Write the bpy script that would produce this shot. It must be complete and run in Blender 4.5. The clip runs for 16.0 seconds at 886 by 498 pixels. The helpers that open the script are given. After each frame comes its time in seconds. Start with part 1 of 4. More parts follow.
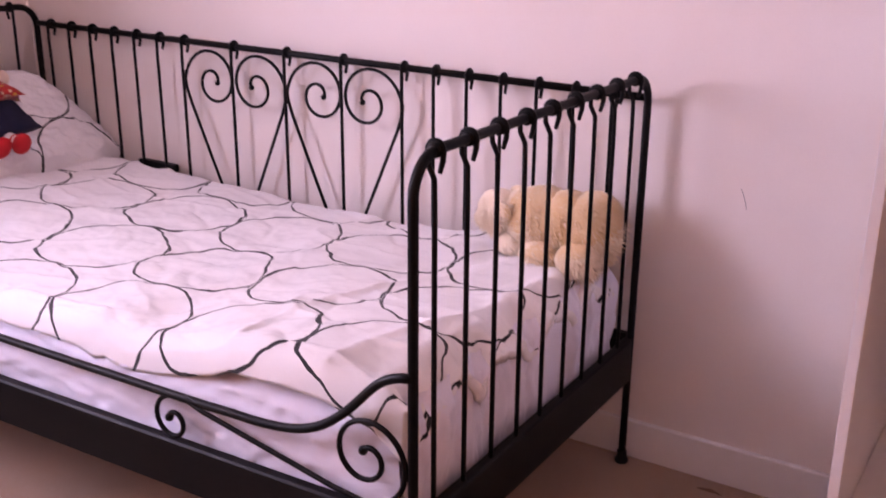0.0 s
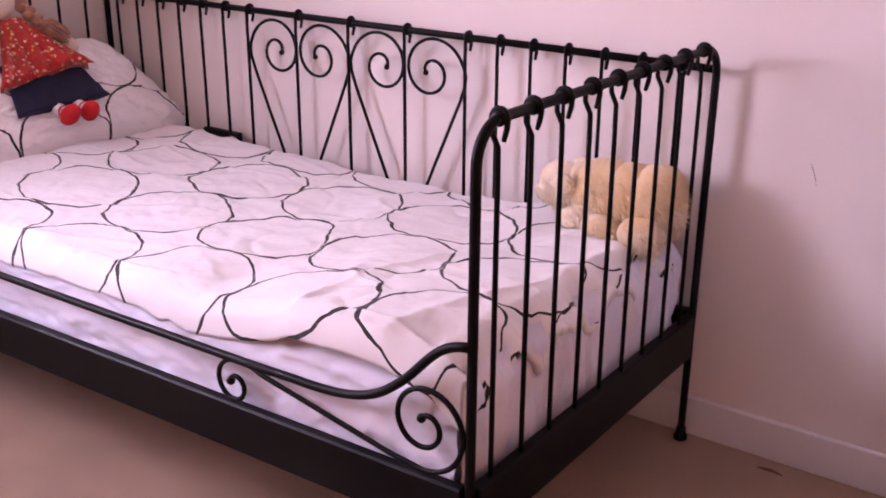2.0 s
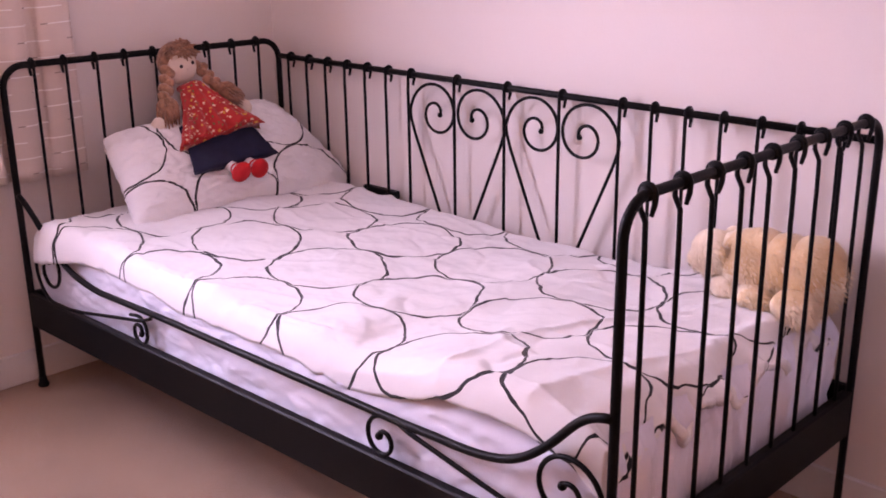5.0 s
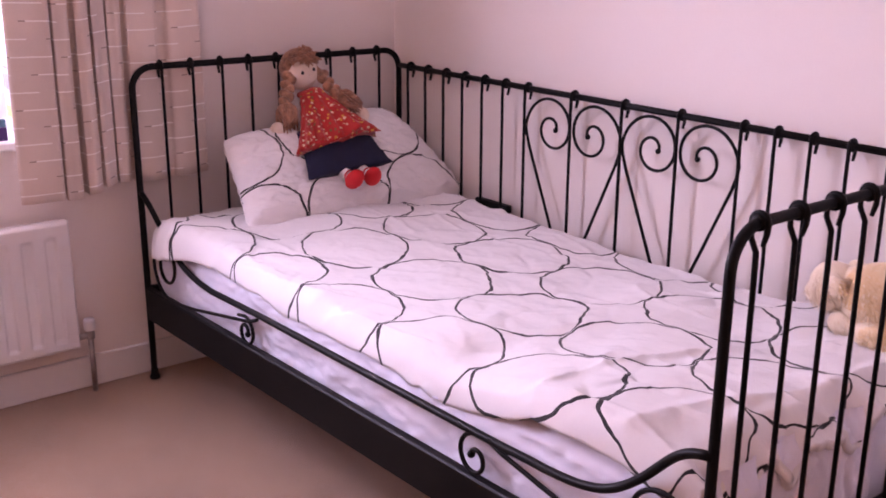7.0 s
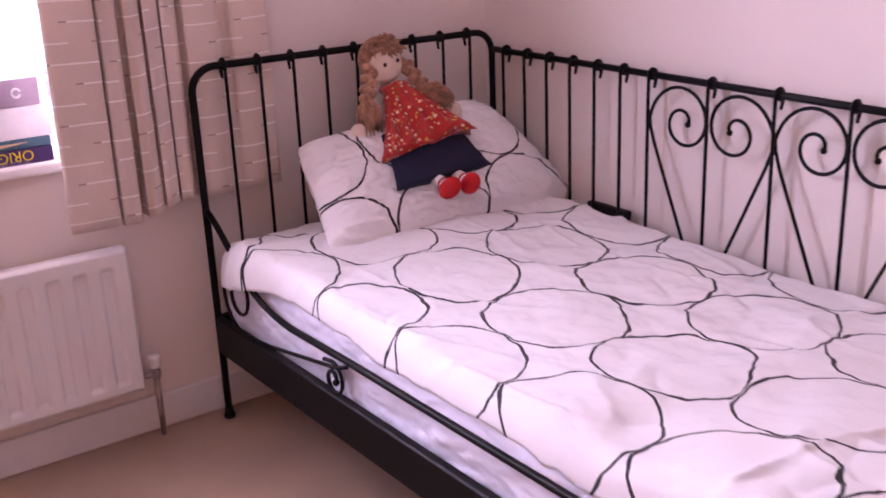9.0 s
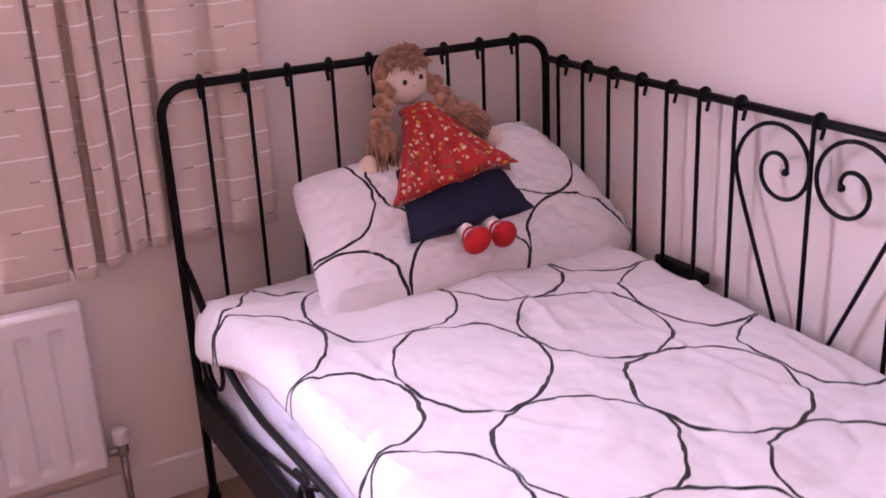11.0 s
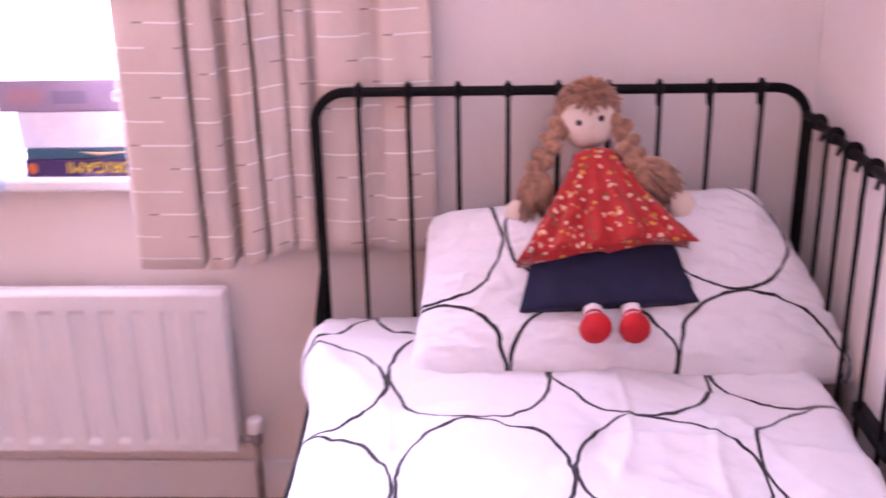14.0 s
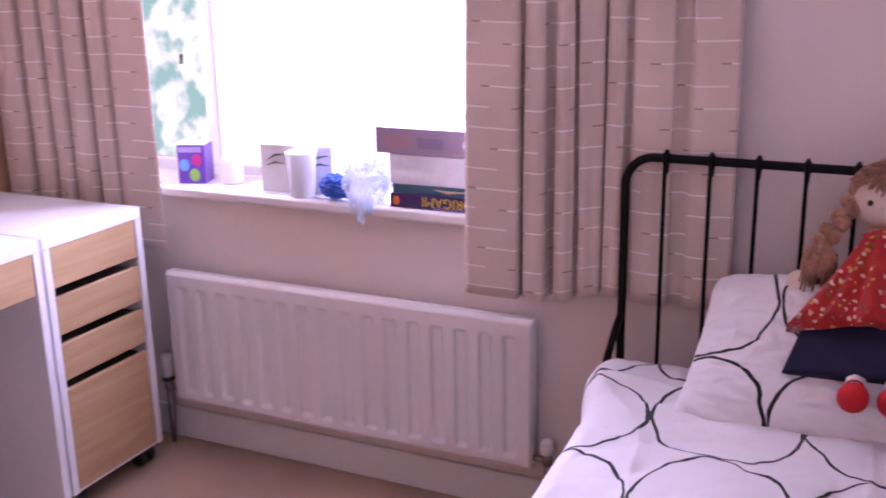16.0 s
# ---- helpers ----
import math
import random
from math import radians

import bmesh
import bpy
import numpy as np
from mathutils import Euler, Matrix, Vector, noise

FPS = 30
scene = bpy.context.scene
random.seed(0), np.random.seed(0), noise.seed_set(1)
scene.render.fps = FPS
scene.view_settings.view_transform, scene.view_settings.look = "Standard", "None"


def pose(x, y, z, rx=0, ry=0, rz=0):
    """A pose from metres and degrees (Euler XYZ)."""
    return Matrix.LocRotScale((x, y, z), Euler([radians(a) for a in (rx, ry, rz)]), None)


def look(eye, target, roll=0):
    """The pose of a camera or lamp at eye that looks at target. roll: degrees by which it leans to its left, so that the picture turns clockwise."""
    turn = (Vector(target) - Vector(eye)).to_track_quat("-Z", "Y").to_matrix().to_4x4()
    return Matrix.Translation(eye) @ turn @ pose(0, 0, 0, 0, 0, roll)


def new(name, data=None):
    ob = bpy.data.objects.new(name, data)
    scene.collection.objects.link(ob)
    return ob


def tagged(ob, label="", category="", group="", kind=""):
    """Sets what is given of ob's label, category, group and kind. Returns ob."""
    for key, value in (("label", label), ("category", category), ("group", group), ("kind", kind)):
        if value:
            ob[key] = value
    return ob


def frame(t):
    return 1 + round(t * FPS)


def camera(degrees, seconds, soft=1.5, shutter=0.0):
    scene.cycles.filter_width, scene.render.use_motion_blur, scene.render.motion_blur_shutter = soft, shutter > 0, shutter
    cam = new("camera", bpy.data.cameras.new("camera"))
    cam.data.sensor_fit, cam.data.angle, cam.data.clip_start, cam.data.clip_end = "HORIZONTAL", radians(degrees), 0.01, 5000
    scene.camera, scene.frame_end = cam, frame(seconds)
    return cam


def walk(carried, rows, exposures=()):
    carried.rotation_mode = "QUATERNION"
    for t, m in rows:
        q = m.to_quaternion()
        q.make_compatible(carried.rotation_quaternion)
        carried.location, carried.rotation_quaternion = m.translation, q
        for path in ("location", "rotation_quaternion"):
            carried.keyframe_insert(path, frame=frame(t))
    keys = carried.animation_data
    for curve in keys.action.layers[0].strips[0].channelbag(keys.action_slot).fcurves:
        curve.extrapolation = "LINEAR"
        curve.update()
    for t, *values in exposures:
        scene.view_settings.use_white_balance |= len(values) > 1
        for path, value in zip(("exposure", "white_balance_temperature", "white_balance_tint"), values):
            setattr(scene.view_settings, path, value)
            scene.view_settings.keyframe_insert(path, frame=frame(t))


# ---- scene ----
import itertools

cam = camera(46.8, 16.0, 1.7, 0.5)
PATH = [
    (0, (2.948, -2.154, 1.272), (1.939, -0.55, 0.63), 0.6),
    (0.5, (2.929, -2.145, 1.262), (1.969, -0.533, 0.569), 0.8),
    (1, (2.929, -2.146, 1.257), (1.921, -0.569, 0.552), 0.6),
    (1.5, (2.935, -2.148, 1.259), (1.893, -0.594, 0.553), 0.6),
    (2, (2.942, -2.154, 1.26), (1.848, -0.627, 0.572), 0.5),
    (2.5, (2.948, -2.159, 1.266), (1.813, -0.654, 0.598), 0.3),
    (3, (2.955, -2.17, 1.273), (1.763, -0.702, 0.623), -0.2),
    (3.5, (2.965, -2.166, 1.274), (1.719, -0.736, 0.639), -0.3),
    (4, (2.966, -2.173, 1.286), (1.687, -0.763, 0.673), -0.2),
    (6.5, (2.973, -2.146, 1.307), (1.513, -0.91, 0.724), -0.3),
    (7, (2.967, -2.128, 1.302), (1.465, -0.938, 0.727), 0.4),
    (7.5, (2.9, -2.106, 1.299), (1.381, -0.938, 0.727), 0.4),
    (8, (2.77, -2.109, 1.325), (1.284, -0.904, 0.741), 0.4),
    (8.5, (2.668, -2.073, 1.316), (1.174, -0.899, 0.691), 0.1),
    (9, (2.544, -1.947, 1.318), (0.985, -0.871, 0.676), -2.3),
    (11.5, (2.15, -1.331, 1.337), (0.443, -0.551, 0.645), -1.8),
    (12, (2.173, -1.139, 1.346), (0.369, -0.598, 0.673), 0.3),
    (12.5, (2.147, -1.008, 1.345), (0.336, -0.535, 0.642), -1.1),
    (13, (2.053, -0.868, 1.335), (0.216, -0.494, 0.638), -1.1),
    (13.5, (2.011, -0.816, 1.361), (0.164, -0.521, 0.652), -2.2),
    (14, (2.046, -0.682, 1.363), (0.178, -0.763, 0.654), -1.2),
    (14.5, (2.086, -0.55, 1.38), (0.25, -0.955, 0.698), -1.1),
    (15, (2.128, -0.483, 1.36), (0.335, -1.136, 0.761), -2.2),
    (15.5, (2.196, -0.458, 1.343), (0.419, -1.196, 0.796), -1.1),
    (15.6, (2.219, -0.469, 1.358), (0.443, -1.201, 0.804), -1.1),
    (16, (2.258, -0.437, 1.378), (0.521, -1.26, 0.824), -1.0),
]
EXPOSURES = [(t, e, k, 66) for t, e, k in ((0, -0.10, 8650), (3.5, -0.02, 8600), (4.5, -0.04, 8580), (7, -0.16, 8450), (9, -0.18, 8400), (11.5, 0.14, 8200), (12, 0.48, 8000), (12.5, 0.50, 7950), (14, 0.70, 7550), (14.5, 0.56, 7400), (15.5, 0.12, 7400), (16, -0.28, 7400))]
walk(cam, [(t, look(eye, target, roll)) for t, eye, target, roll in PATH], EXPOSURES)

# ---- world and lights ----
world = bpy.data.worlds.new("sky")
scene.world = world
world.use_nodes = True
wn = world.node_tree
sky = wn.nodes.new("ShaderNodeTexSky")
sky.sky_type, sky.sun_disc = "NISHITA", False
sky.sun_elevation, sky.sun_rotation = radians(48), radians(90)
wn.links.new(sky.outputs[0], wn.nodes["Background"].inputs[0])
wn.nodes["Background"].inputs[1].default_value = 0.12

sun_data = bpy.data.lights.new("sun", "SUN")
sun_data.energy, sun_data.angle, sun_data.color = 0.8, radians(12), (1, 0.95, 0.88)
sun_ob = new("sun", sun_data)
sun_ob.matrix_world = look((6, -3, 8), (0, -1, 0))

WIN_Y0, WIN_Y1, WIN_Z0, WIN_Z1 = -2.62, -1.12, 0.775, 2.02
wl = bpy.data.lights.new("window_daylight", "AREA")
wl.shape, wl.size, wl.size_y, wl.energy, wl.color = "RECTANGLE", 1.30, 1.00, 98, (0.47, 0.69, 1.0)
wl_ob = new("window_daylight", wl)
wl_ob.matrix_world = look((-0.185, -1.83, 1.46), (3, -0.55, 1.45))

# ---- materials ----


def material(name, color, rough=0.6, metal=0.0, vary=0.08, scale=6.0, fine=80.0, bump=0.1, spread=0.002, sheen=0.0, tint=None):
    """Base colour with broad and fine variation, and fine relief."""
    m = bpy.data.materials.new(name)
    m.use_nodes = True
    n, l = m.node_tree.nodes, m.node_tree.links
    b = n["Principled BSDF"]
    co = n.new("ShaderNodeTexCoord")
    big, small = n.new("ShaderNodeTexNoise"), n.new("ShaderNodeTexNoise")
    big.inputs["Scale"].default_value, small.inputs["Scale"].default_value = scale, fine
    big.inputs["Detail"].default_value = small.inputs["Detail"].default_value = 4
    l.new(co.outputs["Object"], big.inputs["Vector"])
    l.new(co.outputs["Object"], small.inputs["Vector"])
    mix = n.new("ShaderNodeMix")
    mix.data_type = "RGBA"
    c2 = tint or [c * (1 - vary * 2) for c in color]
    mix.inputs["A"].default_value = (*[min(1, c * (1 + vary * 0.4)) for c in color], 1)
    mix.inputs["B"].default_value = (*c2, 1)
    mr = n.new("ShaderNodeMapRange")
    mr.inputs["From Min"].default_value, mr.inputs["From Max"].default_value = 0.35, 0.7
    ad = n.new("ShaderNodeMath")
    ad.operation = "MULTIPLY_ADD"
    ad.inputs[1].default_value, ad.inputs[2].default_value = 0.35, -0.12
    l.new(small.outputs[0], ad.inputs[0])
    a2 = n.new("ShaderNodeMath")
    l.new(big.outputs[0], a2.inputs[0])
    l.new(ad.outputs[0], a2.inputs[1])
    l.new(a2.outputs[0], mr.inputs["Value"])
    l.new(mr.outputs[0], mix.inputs["Factor"])
    l.new(mix.outputs["Result"], b.inputs["Base Color"])
    b.inputs["Roughness"].default_value, b.inputs["Metallic"].default_value = rough, metal
    b.inputs["Sheen Weight"].default_value = sheen
    bp = n.new("ShaderNodeBump")
    bp.inputs["Strength"].default_value, bp.inputs["Distance"].default_value = bump, spread
    l.new(small.outputs[0], bp.inputs["Height"])
    l.new(bp.outputs[0], b.inputs["Normal"])
    return m


def calc(nt, op, a, b=None, c=None):
    """A math node; arguments are sockets or numbers."""
    nd = nt.nodes.new("ShaderNodeMath")
    nd.operation = op
    for k, v in enumerate((a, b, c)):
        if v is None:
            continue
        if isinstance(v, (int, float)):
            nd.inputs[k].default_value = v
        else:
            nt.links.new(v, nd.inputs[k])
    return nd.outputs[0]


def ringed_cotton(name, cell, origin, turn, radius, shake):
    """White cotton printed with loose hand-drawn black rings on a grid, in metres of the UV map."""
    m = material(name, (0.81, 0.785, 0.79), 0.85, 0, 0.02, 5, 240, 0.12, 0.001, 0.15)
    nt = m.node_tree
    n, l = nt.nodes, nt.links
    b = n["Principled BSDF"]
    base = b.inputs["Base Color"].links[0].from_socket
    uv = n.new("ShaderNodeUVMap")
    mp = n.new("ShaderNodeMapping")
    mp.vector_type = "TEXTURE"
    mp.inputs["Location"].default_value = (*origin, 0)
    mp.inputs["Rotation"].default_value = (0, 0, radians(turn))
    l.new(uv.outputs[0], mp.inputs[0])
    wob = n.new("ShaderNodeTexNoise")
    wob.inputs["Scale"].default_value, wob.inputs["Detail"].default_value = 5.5, 2
    l.new(uv.outputs[0], wob.inputs["Vector"])
    sep, wsep = n.new("ShaderNodeSeparateXYZ"), n.new("ShaderNodeSeparateColor")
    l.new(mp.outputs[0], sep.inputs[0])
    l.new(wob.outputs["Color"], wsep.inputs[0])
    kink = n.new("ShaderNodeTexNoise")
    kink.inputs["Scale"].default_value, kink.inputs["Detail"].default_value = 21, 1
    l.new(uv.outputs[0], kink.inputs["Vector"])
    ksep = n.new("ShaderNodeSeparateColor")
    l.new(kink.outputs["Color"], ksep.inputs[0])

    def drawn(axis, slow, fast):
        """A coordinate shaken by a slow wander and a small quick one, as of a loose brush."""
        c = calc(nt, "ADD", sep.outputs[axis], calc(nt, "MULTIPLY", calc(nt, "SUBTRACT", wsep.outputs[axis], 0.5), slow))
        return calc(nt, "ADD", c, calc(nt, "MULTIPLY", calc(nt, "SUBTRACT", ksep.outputs[axis], 0.5), fast))

    x, y = drawn(0, 0.075 * shake, 0.018 * shake), drawn(1, 0.060 * shake, 0.014 * shake)
    cx, cy = calc(nt, "ROUND", calc(nt, "DIVIDE", x, cell[0])), calc(nt, "ROUND", calc(nt, "DIVIDE", y, cell[1]))
    comb = n.new("ShaderNodeCombineXYZ")
    l.new(cx, comb.inputs[0])
    l.new(cy, comb.inputs[1])
    wh = n.new("ShaderNodeTexWhiteNoise")
    wh.noise_dimensions = "2D"
    l.new(comb.outputs[0], wh.inputs["Vector"])
    dx = calc(nt, "SUBTRACT", x, calc(nt, "MULTIPLY", cx, cell[0]))
    dy = calc(nt, "MULTIPLY", calc(nt, "SUBTRACT", y, calc(nt, "MULTIPLY", cy, cell[1])), cell[0] / cell[1])
    d = calc(nt, "SQRT", calc(nt, "ADD", calc(nt, "MULTIPLY", dx, dx), calc(nt, "MULTIPLY", dy, dy)))
    rr = calc(nt, "MULTIPLY_ADD", wh.outputs["Value"], 0.006, radius - 0.003)
    off = calc(nt, "ABSOLUTE", calc(nt, "SUBTRACT", d, rr))
    gap = n.new("ShaderNodeTexNoise")
    gap.inputs["Scale"].default_value = 7
    l.new(mp.outputs[0], gap.inputs["Vector"])
    wide = calc(nt, "MULTIPLY_ADD", gap.outputs[0], 0.0052, 0.0008)
    ink = calc(nt, "LESS_THAN", off, wide)
    ink = calc(nt, "MULTIPLY", ink, calc(nt, "GREATER_THAN", gap.outputs[0], 0.30))
    mix = n.new("ShaderNodeMix")
    mix.data_type = "RGBA"
    l.new(ink, mix.inputs["Factor"])
    l.new(base, mix.inputs["A"])
    mix.inputs["B"].default_value = (0.012, 0.012, 0.014, 1)
    l.new(mix.outputs["Result"], b.inputs["Base Color"])
    return m


def striped_linen():
    """Cream curtain linen with broken woven stripes across it."""
    m = material("curtain_linen", (0.74, 0.60, 0.52), 0.9, 0, 0.06, 4, 320, 0.25, 0.001, 0.2)
    nt = m.node_tree
    n, l = nt.nodes, nt.links
    b = n["Principled BSDF"]
    base = b.inputs["Base Color"].links[0].from_socket
    uv = n.new("ShaderNodeUVMap")
    sep = n.new("ShaderNodeSeparateXYZ")
    l.new(uv.outputs[0], sep.inputs[0])
    f = calc(nt, "FRACT", calc(nt, "DIVIDE", sep.outputs[1], 0.046))
    line = calc(nt, "LESS_THAN", calc(nt, "ABSOLUTE", calc(nt, "SUBTRACT", f, 0.5)), 0.040)
    row = calc(nt, "FLOOR", calc(nt, "DIVIDE", sep.outputs[1], 0.046))
    sec = calc(nt, "FRACT", calc(nt, "ADD", calc(nt, "DIVIDE", sep.outputs[0], 0.21), calc(nt, "MULTIPLY", row, 0.37)))
    light = calc(nt, "MULTIPLY", line, calc(nt, "LESS_THAN", sec, 0.62))
    dark = calc(nt, "MULTIPLY", line, calc(nt, "GREATER_THAN", sec, 0.90))
    m1, m2 = n.new("ShaderNodeMix"), n.new("ShaderNodeMix")
    m1.data_type = m2.data_type = "RGBA"
    l.new(light, m1.inputs["Factor"])
    l.new(base, m1.inputs["A"])
    m1.inputs["B"].default_value = (0.90, 0.84, 0.80, 1)
    l.new(dark, m2.inputs["Factor"])
    l.new(m1.outputs["Result"], m2.inputs["A"])
    m2.inputs["B"].default_value = (0.40, 0.30, 0.25, 1)
    l.new(m2.outputs["Result"], b.inputs["Base Color"])
    tr = n.new("ShaderNodeBsdfTranslucent")
    l.new(m2.outputs["Result"], tr.inputs[0])
    ms = n.new("ShaderNodeMixShader")
    ms.inputs[0].default_value = 0.05
    l.new(b.outputs[0], ms.inputs[1])
    l.new(tr.outputs[0], ms.inputs[2])
    l.new(ms.outputs[0], n["Material Output"].inputs["Surface"])
    return m


def printed_dress():
    """Red cotton with small scattered cream, gold and green figures."""
    m = material("dress_print", (0.56, 0.025, 0.018), 0.85, 0, 0.1, 20, 300, 0.1, 0.001, 0.2)
    nt = m.node_tree
    n, l = nt.nodes, nt.links
    b = n["Principled BSDF"]
    base = b.inputs["Base Color"].links[0].from_socket
    co = n.new("ShaderNodeTexCoord")
    v = n.new("ShaderNodeTexVoronoi")
    v.inputs["Scale"].default_value = 72
    w = n.new("ShaderNodeTexNoise")
    w.inputs["Scale"].default_value = 150
    l.new(co.outputs["Object"], v.inputs["Vector"])
    l.new(co.outputs["Object"], w.inputs["Vector"])
    size = calc(nt, "MULTIPLY_ADD", w.outputs[0], 0.75, -0.04)
    spot = calc(nt, "LESS_THAN", v.outputs["Distance"], size)
    sep = n.new("ShaderNodeSeparateColor")
    l.new(v.outputs["Color"], sep.inputs[0])
    ramp = n.new("ShaderNodeValToRGB")
    ramp.color_ramp.interpolation = "CONSTANT"
    e = ramp.color_ramp.elements
    e[0].color, e[1].color, e[1].position = (0.75, 0.6, 0.42, 1), (0.65, 0.33, 0.05, 1), 0.38
    e.new(0.62).color = (0.16, 0.13, 0.04, 1)
    e.new(0.75).color = (0.56, 0.025, 0.018, 1)
    l.new(sep.outputs[0], ramp.inputs[0])
    mix = n.new("ShaderNodeMix")
    mix.data_type = "RGBA"
    l.new(spot, mix.inputs["Factor"])
    l.new(base, mix.inputs["A"])
    l.new(ramp.outputs[0], mix.inputs["B"])
    l.new(mix.outputs["Result"], b.inputs["Base Color"])
    return m


def wood_veneer(name, a, b2):
    m = material(name, a, 0.45, 0, 0.05, 5, 60, 0.03)
    nt = m.node_tree
    n, l = nt.nodes, nt.links
    b = n["Principled BSDF"]
    co, mp = n.new("ShaderNodeTexCoord"), n.new("ShaderNodeMapping")
    mp.inputs["Scale"].default_value = (1.2, 8, 14)
    ns = n.new("ShaderNodeTexNoise")
    ns.inputs["Scale"].default_value, ns.inputs["Detail"].default_value, ns.inputs["Distortion"].default_value = 2.5, 5, 0.6
    l.new(co.outputs["Object"], mp.inputs[0])
    l.new(mp.outputs[0], ns.inputs["Vector"])
    ramp = n.new("ShaderNodeValToRGB")
    ramp.color_ramp.elements[0].color, ramp.color_ramp.elements[1].color = (*a, 1), (*b2, 1)
    ramp.color_ramp.elements[0].position, ramp.color_ramp.elements[1].position = 0.35, 0.75
    l.new(ns.outputs[0], ramp.inputs[0])
    l.new(ramp.outputs[0], b.inputs["Base Color"])
    return m


def clear_film(name, tint, alpha):
    m = bpy.data.materials.new(name)
    m.use_nodes = True
    b = m.node_tree.nodes["Principled BSDF"]
    b.inputs["Base Color"].default_value = (*tint, 1)
    b.inputs["Alpha"].default_value = alpha
    b.inputs["Roughness"].default_value = 0.18
    return m


# invented colours of two unseen walls: bright and dim reflectors for warm fill
WARM_BOUNCE = material("warm_bounce_apricot", (0.90, 0.46, 0.22), 0.75, 0, 0.015, 1.5, 160, 0.08)
DIM_BOUNCE = material("dim_bounce_peach", (0.56, 0.30, 0.17), 0.75, 0, 0.015, 1.5, 160, 0.08)
WALL = material("wall_paint", (0.82, 0.73, 0.68), 0.75, 0, 0.015, 1.5, 160, 0.08)
CEIL = material("ceiling_paint", (0.92, 0.85, 0.78), 0.8, 0, 0.02, 2, 120, 0.06)
GLOSS = material("gloss_paint", (0.80, 0.78, 0.78), 0.35, 0, 0.02, 3, 40, 0.04)
CARPET = material("carpet_pile", (0.44, 0.255, 0.155), 0.95, 0, 0.10, 3, 420, 0.9, 0.006, 0.3)
BLACK = material("black_metal", (0.004, 0.0036, 0.004), 0.48, 0.0, 0.1, 20, 300, 0.05)
BLACK.node_tree.nodes["Principled BSDF"].inputs["Specular IOR Level"].default_value = 0.16
SHEET = material("white_sheet", (0.78, 0.77, 0.87), 0.85, 0, 0.02, 6, 300, 0.15, 0.001, 0.1)
DUVET = ringed_cotton("duvet_print", (0.308, 0.277), (1.080, 0.682), -3.8, 0.152, 1.0)
PILLOW = ringed_cotton("pillow_print", (0.293, 0.33), (-0.072, -0.212), 0, 0.143, 0.6)
LINEN = striped_linen()
RAD = material("radiator_enamel", (0.80, 0.78, 0.78), 0.3, 0, 0.015, 3, 60, 0.03)
CHROME = material("worn_chrome", (0.45, 0.40, 0.38), 0.35, 0.9, 0.15, 30, 200, 0.05)
PLASTIC = material("white_plastic", (0.82, 0.80, 0.79), 0.4, 0, 0.02, 10, 100, 0.02)
DARKPL = material("black_plastic", (0.02, 0.02, 0.022), 0.5, 0, 0.1, 20, 100, 0.05)
WHITELAM = material("white_laminate", (0.80, 0.80, 0.82), 0.35, 0, 0.02, 4, 60, 0.02)
BIRCH = wood_veneer("birch_veneer", (0.47, 0.28, 0.145), (0.57, 0.37, 0.21))
UPVC = material("window_plastic", (0.85, 0.86, 0.87), 0.3, 0, 0.01, 5, 60, 0.02)
SKIN = material("doll_cloth", (0.80, 0.66, 0.55), 0.9, 0, 0.03, 20, 400, 0.15)
YARN = material("doll_yarn", (0.54, 0.26, 0.155), 0.95, 0, 0.25, 60, 500, 0.6, 0.003, 0.3)
DRESS = printed_dress()
NAVY = material("navy_cotton", (0.008, 0.010, 0.040), 0.9, 0, 0.1, 30, 500, 0.2)
SHOE = material("red_felt", (0.62, 0.012, 0.012), 0.8, 0, 0.06, 30, 400, 0.2)
SOCK = material("white_sock", (0.80, 0.76, 0.74), 0.9, 0, 0.03, 30, 400, 0.2)
EYE = material("dark_thread", (0.03, 0.02, 0.02), 0.4)
FUR = material("plush_fur", (0.74, 0.47, 0.23), 0.95, 0, 0.12, 14, 200, 0.2, 0.003, 0.4, tint=(0.80, 0.60, 0.38))
CREAM_FUR = material("cream_plush_fur", (0.86, 0.72, 0.56), 0.95, 0, 0.06, 14, 200, 0.2, 0.003, 0.4, tint=(0.82, 0.64, 0.45))
# near-black colour that stands in for shade inside furniture
SHADED_INSIDE = material("painted_shade_interior", (0.035, 0.026, 0.024), 0.7, 0, 0.1, 5, 80, 0.05)

GLASS = bpy.data.materials.new("window_glass")
GLASS.use_nodes = True
gb = GLASS.node_tree.nodes["Principled BSDF"]
gb.inputs["Transmission Weight"].default_value, gb.inputs["Roughness"].default_value, gb.inputs["IOR"].default_value = 1, 0.0, 1.02

# ---- mesh helpers ----


def finish(bm, name, mat, smooth=True):
    bmesh.ops.recalc_face_normals(bm, faces=bm.faces)
    for f in bm.faces:
        f.smooth = smooth
    me = bpy.data.meshes.new(name)
    bm.to_mesh(me)
    bm.free()
    for m in mat if isinstance(mat, (list, tuple)) else [mat]:
        me.materials.append(m)
    return me


def part(name, bm, mat, parent=None, label="", smooth=True):
    ob = new(name, finish(bm, name, mat, smooth))
    ob.parent = parent
    if label:
        tagged(ob, label)
    return ob


def thing(name, at, label, category, group="", kind=""):
    """An Empty at the base of a thing; its parts are built in world coordinates."""
    ob = new(name)
    ob.empty_display_size = 0.05
    ob.location = at
    return tagged(ob, label, category, group, kind)


def keep(ob):
    """Parent inverse, so that parts built in world coordinates stay in place."""
    bpy.context.view_layer.update()
    for c in ob.children:
        c.matrix_parent_inverse = ob.matrix_world.inverted()
    return ob


